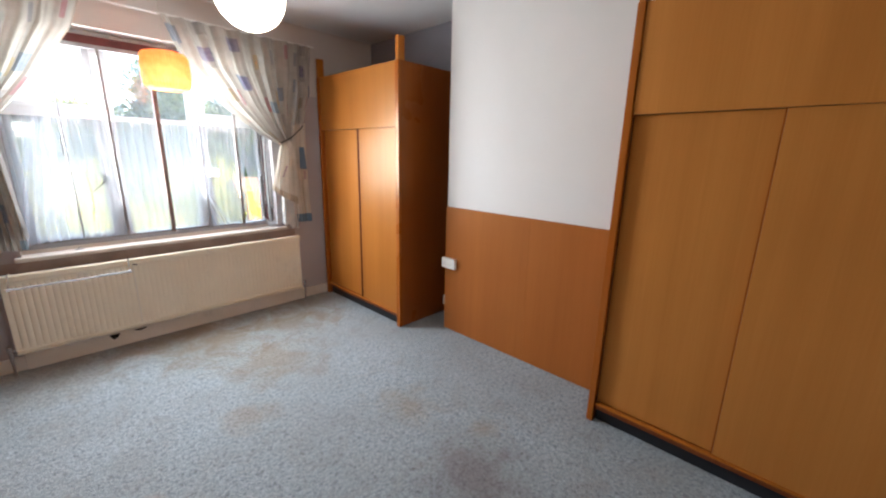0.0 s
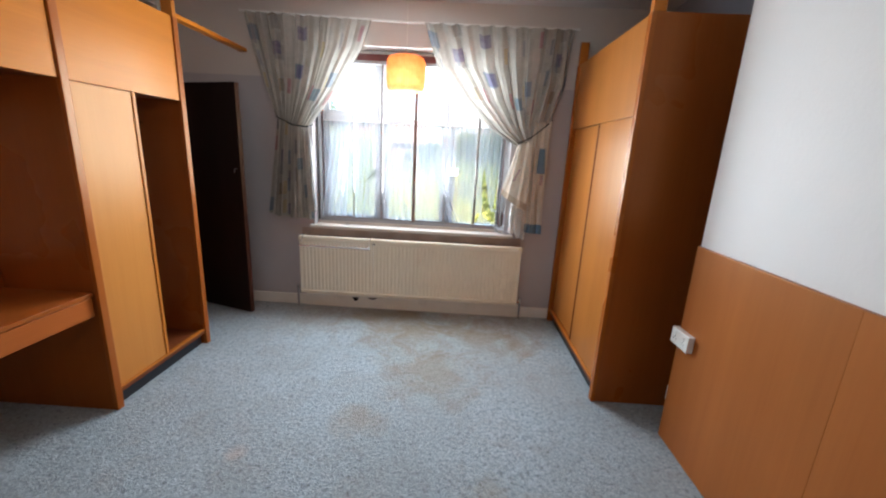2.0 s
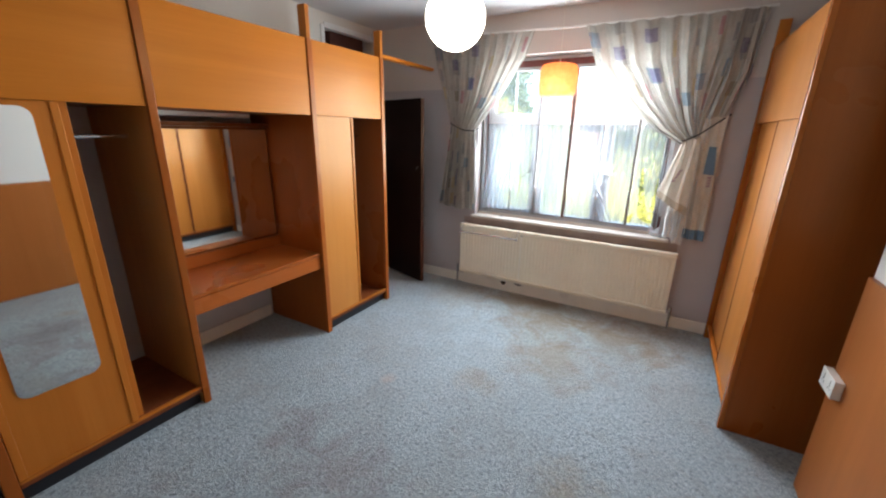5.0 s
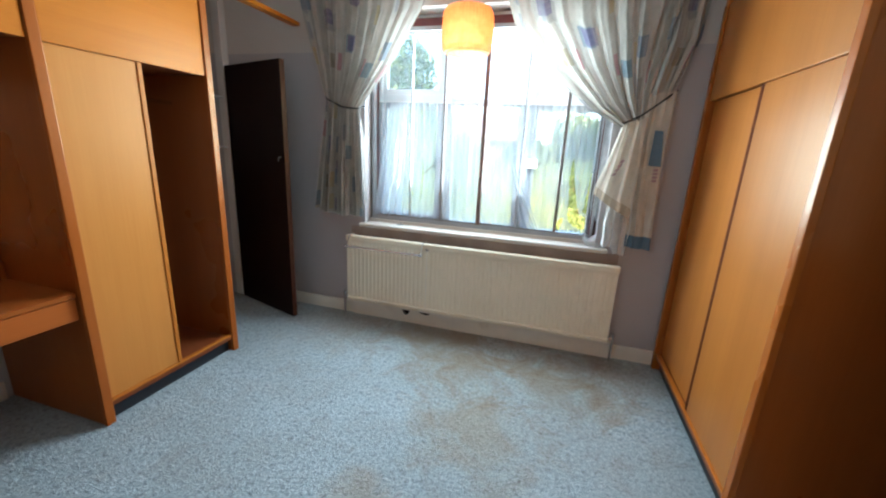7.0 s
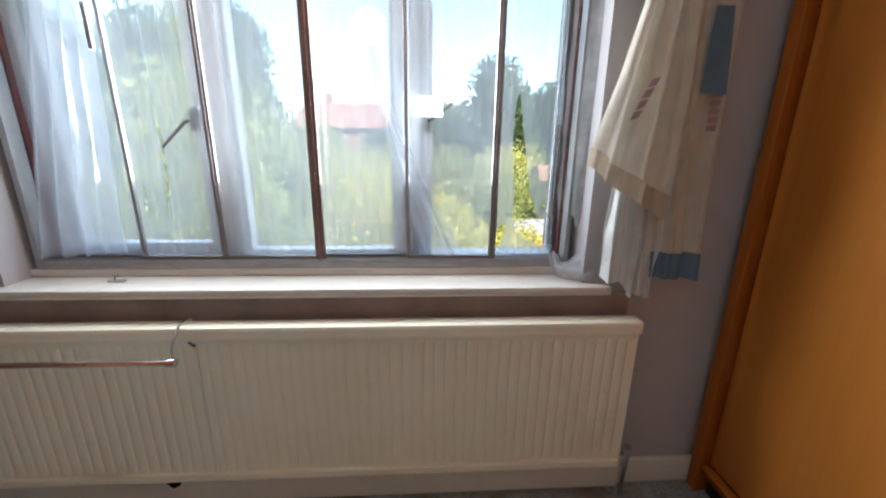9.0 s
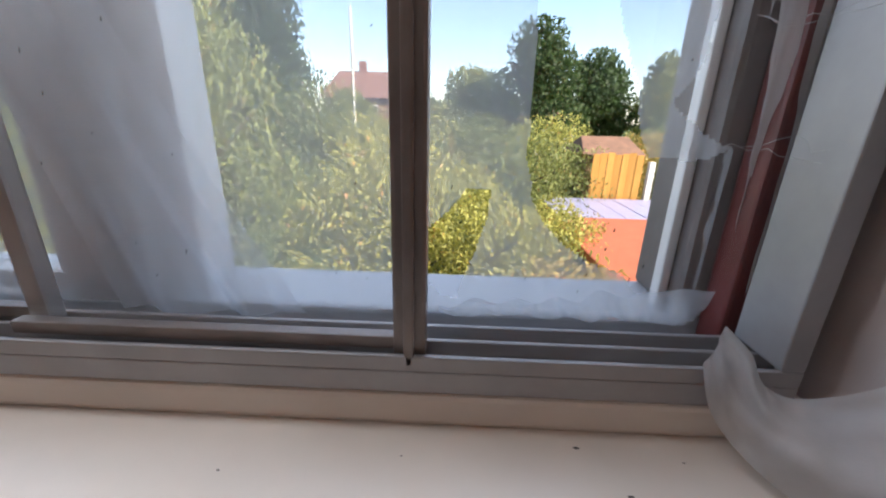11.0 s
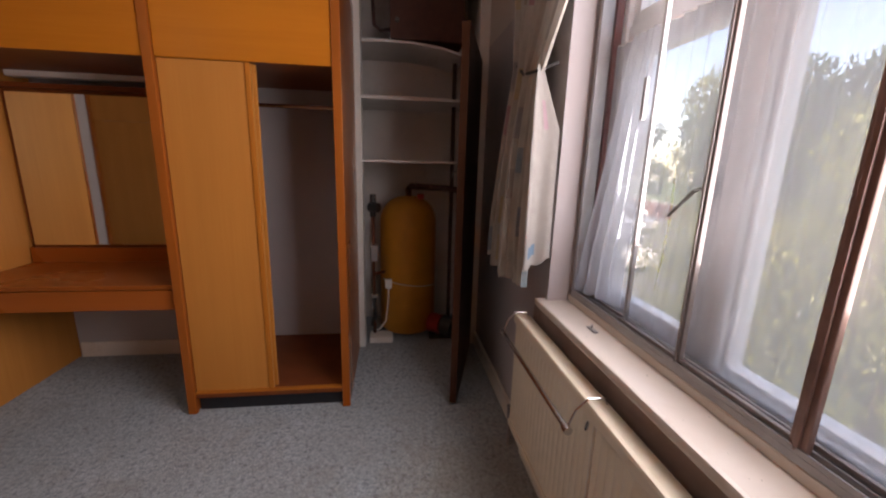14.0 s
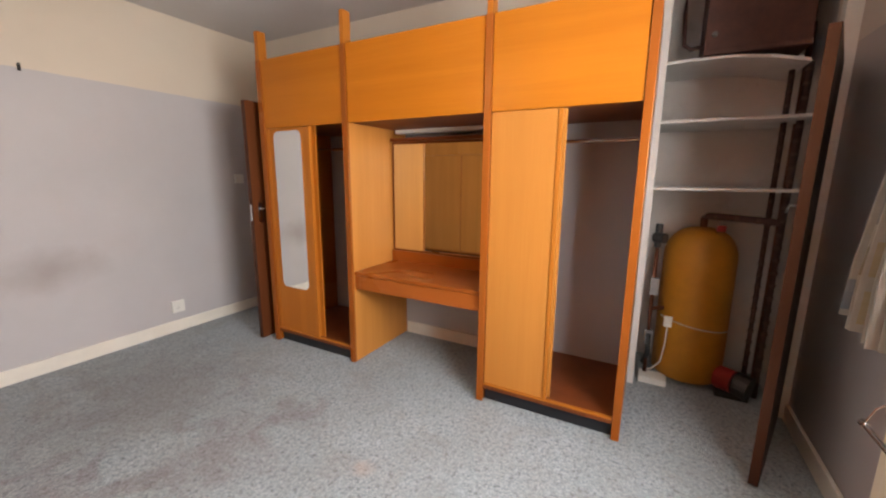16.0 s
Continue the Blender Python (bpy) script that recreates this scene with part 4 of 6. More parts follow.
# torn end of the net, hooked over the jamb
def torn_net():
    t = thing("torn_net", (1.51, 3.90, 0.81), "torn white net gathered over the window jamb", "net curtain")

    def hanging(u, v):
        edge = 1.481 + 0.006 * noise.noise((v * 7, 2.2, 0)) + 0.003 * noise.noise((v * 31, 1.2, 0)) + 0.012 * max(0.0, v - 0.8) * 5
        x = edge + (1.5125 - edge) * u
        y = 3.996 - 0.016 * u + 0.003 * math.sin(9 * u + 7 * v) + 0.003 * noise.noise((u * 6, v * 7, 3))
        return (x, y, 1.75 - (0.86 - 0.10 * abs(u - 0.35)) * v + 0.04 * noise.noise((u * 5, 0, 5)) * v)

    def over_jamb(u, v):
        x = 1.506 + 0.098 * u
        y = 3.925 - 0.058 * u + 0.005 * math.sin(11 * u + 4 * v) + 0.004 * noise.noise((u * 6, v * 6, 8))
        return (x, y, 1.75 - (0.74 + 0.09 * u) * v + 0.05 * noise.noise((u * 6, 0.4, 5)) * v)

    part("jamb_piece", sheet(bmesh.new(), 40, 90, over_jamb), NET_DENSE, t)
    part("hanging_piece", sheet(bmesh.new(), 60, 110, hanging), NET_DENSE, t)
    low = [Vector(p) for p in ((1.446, 3.930, 0.868), (1.452, 3.922, 0.838), (1.464, 3.900, 0.822), (1.486, 3.872, 0.813), (1.535, 3.846, 0.811), (1.612, 3.828, 0.812))]
    top = [Vector(p) for p in ((1.470, 3.952, 0.884), (1.480, 3.938, 0.872), (1.488, 3.922, 0.856), (1.506, 3.908, 0.862), (1.545, 3.886, 0.905), (1.612, 3.850, 0.985))]

    def along(pts, u):
        q = u * (len(pts) - 1)
        k = min(int(q), len(pts) - 2)
        f = q - k
        p0, p1, p2, p3 = (pts[max(0, min(len(pts) - 1, k + d))] for d in (-1, 0, 1, 2))
        return 0.5 * (2 * p1 + (p2 - p0) * f + (2 * p0 - 5 * p1 + 4 * p2 - p3) * f * f + (3 * p1 - p0 - 3 * p2 + p3) * f ** 3)

    def drape(u, v):
        a, b = along(low, u), along(top, u)
        p = a.lerp(b, v)
        lift = 0.012 * math.sin(math.pi * v) + 0.005 * math.sin(7 * v + 9 * u) + 0.004 * noise.noise((u * 7, v * 5, 1))
        return p + Vector((-0.35, -0.75, 0.55)) * lift

    part("draped_piece", sheet(bmesh.new(), 70, 40, drape), NET_DENSE, t)

    def hem(u, v):
        x = 1.27 + 0.20 * u
        return (x, 3.984 - 0.012 * v + 0.004 * math.sin(40 * u + 3 * v), 0.868 + 0.035 * v * (0.35 + 0.65 * u) + 0.006 * noise.noise((u * 9, v * 3, 7)))

    part("rucked_hem", sheet(bmesh.new(), 60, 14, hem), NET, t)
    hr_ = random.Random(11)
    th = bmesh.new()
    for _ in range(4):
        z, x = hr_.uniform(0.93, 1.08), hr_.uniform(1.468, 1.486)
        p = [(x, 3.93, z)]
        for k in range(7):
            p.append((p[-1][0] - 0.005 + hr_.uniform(-0.004, 0.004), p[-1][1] + 0.004, p[-1][2] + hr_.uniform(-0.005, 0.006)))
        tube_bm(p, 0.0002, 5, th)
    tagged(part("loose_threads", th, NET_DENSE, t), kind="stuff")

    def gathered(u, v):
        left, right = -0.085 - 0.128 * v, 0.055 - 0.03 * v + 0.01 * noise.noise((v * 3, 0, 2))
        fold = math.sin(26 * u + 1.6 * v + 1.2 * noise.noise((u * 3, v * 2, 1)))
        return (left + (right - left) * u + 0.004 * fold, 3.988 - 0.052 * v * (1 - u) + 0.011 * fold + 0.005 * noise.noise((u * 4, v * 5, 6)), NET_TOP - 0.885 * v)

    g = thing("net_curtain", (-0.13, 3.99, 0.86), "bunched end of the white net curtain", "net curtain")
    part("bunched_cloth", sheet(bmesh.new(), 90, 60, gathered), NET_BUNCH, g)

    def fan(u, v):
        x0, x1 = 0.845 + 0.165 * v ** 1.2, 0.875 + 0.285 * v ** 1.3
        ridge = math.sin(15 * u + 1.5 * noise.noise((u * 3, v * 2, 5)))
        return (x0 + (x1 - x0) * u, 3.985 + 0.006 * ridge * v + 0.004 * noise.noise((u * 5, v * 4, 8)), 1.52 - 0.66 * v)

    part("diagonal_gather", sheet(bmesh.new(), 70, 50, fan), NET, g)


def net_dense():
    m, n, l, b = material("bunched_net")
    v = mapped(n, l, (1, 1, 1))
    c = ramp(n, l, noise_node(n, l, v, 14, 5, 0.6), [(0.3, (0.55, 0.55, 0.56)), (0.7, (0.70, 0.70, 0.70))])
    l.new(c, b.inputs["Base Color"])
    b.inputs["Roughness"].default_value = 0.9
    tl, o = n.new("ShaderNodeBsdfTranslucent"), n.new("ShaderNodeMixShader")
    l.new(c, tl.inputs[0])
    o.inputs[0].default_value = 0.4
    l.new(b.outputs[0], o.inputs[1])
    l.new(tl.outputs[0], o.inputs[2])
    tr, o2 = n.new("ShaderNodeBsdfTransparent"), n.new("ShaderNodeMixShader")
    l.new(ramp(n, l, noise_node(n, l, v, 9, 4), [(0.35, (0.62,) * 3), (0.7, (0.9,) * 3)]), o2.inputs[0])
    l.new(tr.outputs[0], o2.inputs[1])
    l.new(o.outputs[0], o2.inputs[2])
    l.new(o2.outputs[0], n["Material Output"].inputs[0])
    bump(n, l, b, noise_node(n, l, v, 420, 2), 0.2, 0.001)
    return m


NET_DENSE = net_dense()
torn_net()


# ---------------------------------------------------------------- radiator
def radiator():
    r = thing("radiator", (0.69, 3.79, 0.15), "long cream enamelled panel radiator under the window", "radiator")
    x0, x1, yf, yb, z0, z1 = -0.362, 1.706, 3.757, 3.816, 0.150, 0.704
    bm = bmesh.new()
    n_rib = 58
    pitch = (x1 - x0 - 0.06) / n_rib
    prof = []
    for i in range(n_rib):
        xa = x0 + 0.03 + i * pitch
        prof += [(xa, 0.0), (xa + pitch * 0.18, 0.0035), (xa + pitch * 0.40, 0.005), (xa + pitch * 0.60, 0.005), (xa + pitch * 0.82, 0.0035)]
    prof = [(x0, 0.004)] + prof + [(x1 - 0.03, 0.0), (x1, 0.004)]
    rows = [(z0, 0.0), (z0 + 0.028, 0.0), (z0 + 0.045, 1.0), (z1 - 0.075, 1.0), (z1 - 0.055, 0.0), (z1 - 0.03, 0.0)]
    g = [[bm.verts.new((x, yf + 0.012 - (d if w else 0.004) * 1.0, z)) for x, d in prof] for z, w in rows]
    for a, b in zip(g, g[1:]):
        for i in range(len(prof) - 1):
            bm.faces.new((a[i], a[i + 1], b[i + 1], b[i]))
    box_bm((x0, x1), (yf + 0.014, yb), (z0 + 0.002, z1 - 0.02), 0.006, bm)
    part("panel", bm, RAD, r)
    slab("panel_joint", (0.334, 0.3385), (yf - 0.001, yf + 0.014), (z0 + 0.027, z1 - 0.046), SKIRT, r, "grimy joint between the two radiator panels", 0.001)
    slab("bottom_rail", (x0 + 0.002, x1 - 0.002), (yf - 0.002, yf + 0.014), (z0 - 0.004, z0 + 0.026), RAD, r, bevel=0.006)
    slab("top_rail", (x0 - 0.004, x1 + 0.006), (yf - 0.006, yb - 0.004), (z1 - 0.045, z1 + 0.003), RAD, r, bevel=0.012)
    for x, s in ((x0 + 0.0, -1), (x1 - 0.0, 1)):
        bm = tube_bm([(x - s * 0.01, 3.775, 0.172), (x + s * 0.022, 3.775, 0.172)], 0.011, 12)
        tube_bm([(x + s * 0.030, 3.775, 0.215), (x + s * 0.030, 3.775, 0.09), (x + s * 0.030, 3.775, 0.0)], [0.015, 0.009, 0.008], 12, bm)
        part("valve", bm, CHROME if s > 0 else ALU, r, "pipe and lockshield valve")


radiator()


def towel_bar():
    b = thing("towel_bar", (-0.03, 3.70, 0.63), "chrome towel bar hooked over the radiator", "towel rail")
    part("bar", tube_bm([(-0.322, 3.696, 0.629), (0.305, 3.696, 0.629)], 0.0085, 12), CHROME, b)
    for x in (-0.322, 0.305):
        part("end_cap", tube_bm([(x - 0.012, 3.696, 0.629), (x + 0.012, 3.696, 0.629)], 0.0125, 12), CHROME, b)
        part("hook", tube_bm([(x, 3.696, 0.629), (x + 0.004, 3.715, 0.69), (x + 0.008, 3.745, 0.724), (x + 0.012, 3.79, 0.726), (x + 0.012, 3.803, 0.700)], 0.0035, 8), CHROME, b)
    part("peg", tube_bm([(0.335, 3.739, 0.668), (0.36, 3.72, 0.668)], 0.004, 8), DARK_METAL, b)


towel_bar()


# ---------------------------------------------------------------- fitted wardrobes along the west wall
FX = -0.768
TOPZ, RAILZ, BASEZ = 2.265, 1.766, 0.112


def side_panel(u, y0, y1, xb=XW + 0.002, xf=FX, mat=TEAK_MID, stub=2.472, ztop=TOPZ):
    slab("side_panel", (xb, xf - 0.024), (y0 + 0.004, y1 - 0.004), (0.002, ztop), mat, u)
    slab("front_post", (xf - 0.024, xf), (y0, y1), (0.002, ztop), TEAK_POST, u, bevel=0.004)
    bm = box_bm((xf - 0.075, xf - 0.004), (y0 + 0.004, y1 - 0.004), (ztop + 0.0005, stub), 0.003)
    part("post_top", bm, TEAK, u)


def upper_cupboard(u, y0, y1, sx=1, xf=FX, mat=TEAK_H):
    """Closed top cupboard: bottom board, top board and one flush front."""
    a, b = (XW + 0.004, xf - 0.030) if sx > 0 else (xf + 0.030, XE - 0.004)
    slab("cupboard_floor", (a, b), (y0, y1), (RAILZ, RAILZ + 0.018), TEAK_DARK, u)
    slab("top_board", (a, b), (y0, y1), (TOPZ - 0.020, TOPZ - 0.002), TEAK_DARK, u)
    f = (xf - 0.029, xf - 0.010) if sx > 0 else (xf + 0.010, xf + 0.029)
    slab("upper_door", f, (y0 + 0.002, y1 - 0.002), (RAILZ - 0.004, TOPZ), mat, u, bevel=0.003)


def wardrobe_base(u, y0, y1, sx=1, xf=FX):
    a, b = (XW + 0.004, xf - 0.012) if sx > 0 else (xf + 0.012, XE - 0.004)
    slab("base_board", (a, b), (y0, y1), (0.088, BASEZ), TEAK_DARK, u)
    f = (xf - 0.060, xf - 0.045) if sx > 0 else (xf + 0.045, xf + 0.060)
    slab("plinth", f, (y0, y1), (0.001, 0.087), PLINTH, u, "recessed black plinth", 0)
    e = (xf - 0.034, xf - 0.008) if sx > 0 else (xf + 0.008, xf + 0.034)
    slab("bottom_track", e, (y0, y1), (BASEZ + 0.0005, BASEZ + 0.012), TEAK, u, bevel=0.002)


def hang_rail(u, y0, y1, x=-1.06, z=1.612):
    part("hanging_rail", tube_bm([(x, y0, z), (x, y1, z)], 0.011, 12), CHROME, u, "steel hanging rail")


# mirror-door wardrobe beside the room door
w1 = thing("fitted_wardrobe", (-1.1, 0.69, 0), "teak fitted wardrobe, mirrored sliding door half open", "wardrobe", "fitted wardrobes on the west wall")
side_panel(w1, 0.245, 0.295)
side_panel(w1, 1.098, 1.140, mat=TEAK_LIT)
upper_cupboard(w1, 0.296, 1.097)
wardrobe_base(w1, 0.296, 1.097)
hang_rail(w1, 0.30, 1.10)


def mirror_door(u, y0, y1, z0, z1, xf):
    d = part("sliding_door", box_bm((xf - 0.018, xf), (y0, y1), (z0, z1), 0.002), TEAK, u)
    for ya in (y0, y1 - 0.030):
        part("stile", box_bm((xf + 0.0005, xf + 0.007), (ya, ya + 0.030), (z0, z1), 0.003), TEAK, d)
    my0, my1, mz0, mz1, c = y0 + 0.080, y1 - 0.090, 0.500, 1.738, 0.045
    bm = bmesh.new()
    out = []
    for cy, cz in ((my1, mz1), (my0, mz1), (my0, mz0), (my1, mz0)):
        sy, sz = (-1 if cy == my1 else 1), (-1 if cz == mz1 else 1)
        for k in range(6):
            a = math.pi / 2 * k / 5
            out.append((cy + sy * c * (1 - math.cos(a)), cz + sz * c * (1 - math.sin(a))))
    cyc, czc = (my0 + my1) / 2, (mz0 + mz1) / 2
    out = sorted(set((round(p, 5), round(q, 5)) for p, q in out), key=lambda p: math.atan2((p[1] - czc) / (mz1 - mz0), (p[0] - cyc) / (my1 - my0)))
    fr = [bm.verts.new((xf + 0.005, p, q)) for p, q in out]
    bk = [bm.verts.new((xf + 0.0008, p, q)) for p, q in out]
    bm.faces.new(fr)
    for i in range(len(fr)):
        j = (i + 1) % len(fr)
        bm.faces.new((fr[i], bk[i], bk[j], fr[j]))
    part("mirror", bm, MIRROR, d, "tall frameless mirror with rounded corners")


mirror_door(w1, 0.298, 0.765, BASEZ + 0.013, RAILZ - 0.006, FX - 0.020)
slab("rear_door", (FX - 0.052, FX - 0.040), (0.33, 0.80), (BASEZ + 0.013, RAILZ - 0.002), TEAK, w1)

# dressing table between the wardrobes
dt = thing("dressing_table", (-1.1, 1.64, 0), "teak built-in dressing table with wall mirror", "dressing table")
upper_cupboard(dt, 1.142, 2.142)
slab("worktop", (-1.285, FX - 0.026), (1.143, 2.141), (0.690, 0.712), TEAK_RED, dt, bevel=0.003)
slab("drawer_front", (FX - 0.050, FX - 0.030), (1.148, 2.136), (0.582, 0.685), TEAK_RED, dt, bevel=0.003)
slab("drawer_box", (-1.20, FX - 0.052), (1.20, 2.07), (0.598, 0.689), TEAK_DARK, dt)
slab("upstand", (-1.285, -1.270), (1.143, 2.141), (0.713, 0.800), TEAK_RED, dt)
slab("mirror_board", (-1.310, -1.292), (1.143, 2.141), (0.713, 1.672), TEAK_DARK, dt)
slab("mirror", (-1.2915, -1.286), (1.160, 2.124), (0.812, 1.655), MIRROR, dt, "large plain dressing mirror", 0.002)
slab("strip_light", (-1.375, -1.305), (1.16, 2.02), (1.735, 1.815), PLASTIC, dt, "unlit white strip light above the mirror", 0.01)
slab("mirror_shelf", (-1.40, -1.262), (1.143, 2.141), (1.673, 1.700), TEAK_DARK, dt)

# wardrobe beside the airing cupboard
w3 = thing("fitted_wardrobe", (-1.1, 2.57, 0), "teak fitted wardrobe, plain sliding doors half open and empty", "wardrobe", "fitted wardrobes on the west wall")
side_panel(w3, 2.144, 2.186, mat=TEAK_SHADED)
side_panel(w3, 2.942, 2.984, mat=TEAK_SHADED)
upper_cupboard(w3, 2.187, 2.941)
wardrobe_base(w3, 2.187, 2.941)
hang_rail(w3, 2.19, 2.94)
d3 = part("sliding_door", box_bm((FX - 0.038, FX - 0.020), (2.189, 2.580), (BASEZ + 0.013, RAILZ - 0.006), 0.002), TEAK_LIGHT, w3)
part("stile", box_bm((FX - 0.0195, FX - 0.013), (2.557, 2.580), (BASEZ + 0.013, RAILZ - 0.006), 0.003), TEAK, d3)
slab("rear_door", (FX - 0.062, FX - 0.046), (2.20, 2.594), (BASEZ + 0.013, RAILZ - 0.006), TEAK_LIGHT, w3)
single("bridging_strip", box_bm((FX - 0.075, FX - 0.010), (2.9845, YN - 0.001), (2.268, 2.296), 0.003), TEAK_H, "bare teak strip bridging from the wardrobe to the wall", "wood strip")

# ---------------------------------------------------------------- wardrobes on the east side
RX = 2.02


def east_unit(name, y0, y1, label, ends, split, veneer=TEAK, edge=0.046, edge_mat=GAP_SHADOW):
    u = thing(name, ((RX + XE) / 2, (y0 + y1) / 2, 0), label, "wardrobe", "fitted wardrobes beside the chimney breast")
    for (pa, pb) in ends:
        slab("side_panel", (RX + 0.024, XE - 0.003), (pa + 0.003, pb - 0.003), (0.002, TOPZ), TEAK_SHADED, u)
        slab("front_post", (RX - 0.002, RX + 0.024), (pa, pb), (0.002, TOPZ), TEAK_MID, u, bevel=0.004)
        part("post_top", box_bm((RX + 0.002, RX + 0.07), (pa + 0.003, pb - 0.003), (TOPZ + 0.0005, 2.44), 0.003), TEAK, u)
    i0, i1 = ends[0][1] + 0.001, ends[1][0] - 0.001
    upper_cupboard(u, i0, i1, -1, RX, veneer)
    wardrobe_base(u, i0, i1, -1, RX)
    for (a, b), x in zip(((split - 0.012, i1), (i0, split + 0.012)), (RX + 0.040, RX + 0.020)):
        part("sliding_door", box_bm((x, x + 0.017), (a, b), (BASEZ + 0.013, RAILZ - 0.006), 0.002), veneer, u)
    # Strip coloured as the shadow that the near door throws on the far one.
    slab("door_edge", (RX + 0.021, RX + 0.0395), (split + 0.0125, split + edge), (BASEZ + 0.013, RAILZ - 0.006), edge_mat, u, "dark strip for the shadow where the sliding doors meet", 0.001)
    return u


east_unit("fitted_wardrobe", 2.50, 3.84, "teak fitted wardrobe by the window, sliding doors shut", ((2.533, 2.575), (3.775, 3.815)), 3.118, TEAK_WARM)
east_unit("fitted_wardrobe", -0.67, 0.79, "teak fitted wardrobe at the room's back, sliding doors shut", ((-0.675, -0.635), (0.735, 0.772)), 0.135, TEAK_LIT, 0.019, TEAK_SHADED)

# dado panels on the chimney breast
for i, (a, b) in enumerate(((0.773, 1.432), (1.4325, 2.263))):
    dp = thing("dado_panel", (2.326, (a + b) / 2, 0.003), "teak veneer dado panel on the chimney breast", "wall panel", "dado panels")
    slab("board", (2.318, 2.3345), (a, b), (0.003, 1.1145), DADO, dp)
    slab("top_edging", (2.3175, 2.3345), (a, b), (1.115, 1.118), TEAK_SHADED, dp, "dark veneer edging", 0.0005)


def socket(base, along, out, w, h, label, holes=True, name="wall_socket"):
    """A moulded socket plate; along and out are the wall's direction and its normal."""
    a, o, c = Vector(along), Vector(out), Vector(base)
    s = thing(name, base, label, "socket")

    def plate(pw, ph, d0, d1, off=(0, 0)):
        bm = box_bm((-pw / 2 + off[0], pw / 2 + off[0]), (d0, d1), (-ph / 2 + off[1], ph / 2 + off[1]), min(0.003, (d1 - d0) / 3))
        m = Matrix((a, o, (0, 0, 1))).transposed().to_4x4()
        bmesh.ops.transform(bm, matrix=Matrix.Translation(c) @ m, verts=bm.verts)
        return bm

    part("box", plate(w, h, 0.0005, 0.026), PLASTIC, s)
    part("plate", plate(w + 0.002, h + 0.002, 0.0262, 0.034), PLASTIC, s)
    if holes:
        for k in ((-0.25, 0.25) if w > 0.11 else (0,)):
            part("rocker", plate(0.014, 0.020, 0.0342, 0.0385, (k * w, h * 0.22)), PLASTIC, s)
            for dx in (-0.011, 0.011):
                part("slot", plate(0.004, 0.007, 0.0342, 0.0350, (k * w + dx, -h * 0.15)), HOLE_SHADE, s)
            part("slot", plate(0.004, 0.009, 0.0342, 0.0350, (k * w, h * 0.02)), HOLE_SHADE, s)


socket((2.3175, 2.200, 0.630), (0, -1, 0), (-1, 0, 0), 0.146, 0.086, "white double socket on the teak dado")
socket((2.38, 2.2645, 0.255), (1, 0, 0), (0, 1, 0), 0.086, 0.086, "white single socket low on the chimney breast")
socket((-0.470, -0.6795, 0.235), (1, 0, 0), (0, 1, 0), 0.100, 0.100, "white single socket above the skirting")
socket((-1.167, -0.6795, 1.368), (1, 0, 0), (0, 1, 0), 0.086, 0.086, "white light switch near the room door", False, "light_switch")
nail = tube_bm([(0.284, YS, 2.105), (0.284, YS + 0.03, 2.10)], 0.004, 8)
tube_bm([(0.284, YS + 0.006, 2.10), (0.284, YS + 0.012, 2.06)], 0.009, 8, nail)
single("picture_hook", nail, DARK_METAL, "small dark picture hook in the wall", "hook")


# ---------------------------------------------------------------- room door, standing open
def leaf(name, hinge, angle, width, z0, z1, mat, label, handle_z, thick=0.040):
    d = thing(name, (hinge[0], hinge[1], z0), label, "door", kind="structure")
    m = Matrix.Translation((hinge[0], hinge[1], 0)) @ Matrix.Rotation(radians(angle), 4, "Z")
    bm = box_bm((0, width), (-thick / 2, thick / 2), (z0, z1), 0.003)
    bmesh.ops.transform(bm, matrix=m, verts=bm.verts)
    part("leaf", bm, mat, d)
    bm = box_bm((width + 0.0005, width + 0.005), (-thick / 2 + 0.001, thick / 2 - 0.001), (z0 + 0.002, z1 - 0.002), 0.001)
    bmesh.ops.transform(bm, matrix=m, verts=bm.verts)
    part("lipping", bm, LIPPING, d, "red-brown edge lipping")
    if handle_z:
        bm = box_bm((width - 0.085, width - 0.045), (thick / 2, thick / 2 + 0.005), (handle_z - 0.08, handle_z + 0.08), 0.002)
        box_bm((width - 0.085, width - 0.045), (-thick / 2 - 0.005, -thick / 2), (handle_z - 0.08, handle_z + 0.08), 0.002, bm)
        box_bm((width + 0.0052, width + 0.007), (-0.011, 0.011), (handle_z - 0.07, handle_z + 0.07), 0.0005, bm)
        for s in (1, -1):
            y = s * (thick / 2 + 0.045)
            tube_bm([(width - 0.065, s * thick / 2, handle_z + 0.03), (width - 0.065, y, handle_z + 0.03), (width - 0.09, y, handle_z + 0.03), (width - 0.17, y, handle_z + 0.026)], 0.008, 10, bm)
        bmesh.ops.transform(bm, matrix=m, verts=bm.verts)
        part("door_handle", bm, CHROME, d, "chrome lever handle and latch plate")
    return d, m


leaf("door_1", (XW + 0.005, 0.105), 1.5, 0.76, 0.008, 1.985, DOOR_BROWN, "brown flush room door standing wide open", 1.10)
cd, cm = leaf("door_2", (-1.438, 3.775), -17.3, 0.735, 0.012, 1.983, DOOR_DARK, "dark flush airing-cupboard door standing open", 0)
bm = tube_bm([(0.70, -0.022, 1.30), (0.70, -0.045, 1.30), (0.70, -0.05, 1.27)], 0.004, 8)
bmesh.ops.transform(bm, matrix=cm, verts=bm.verts)
part("catch", bm, HANDLE, cd, "small hook catch")


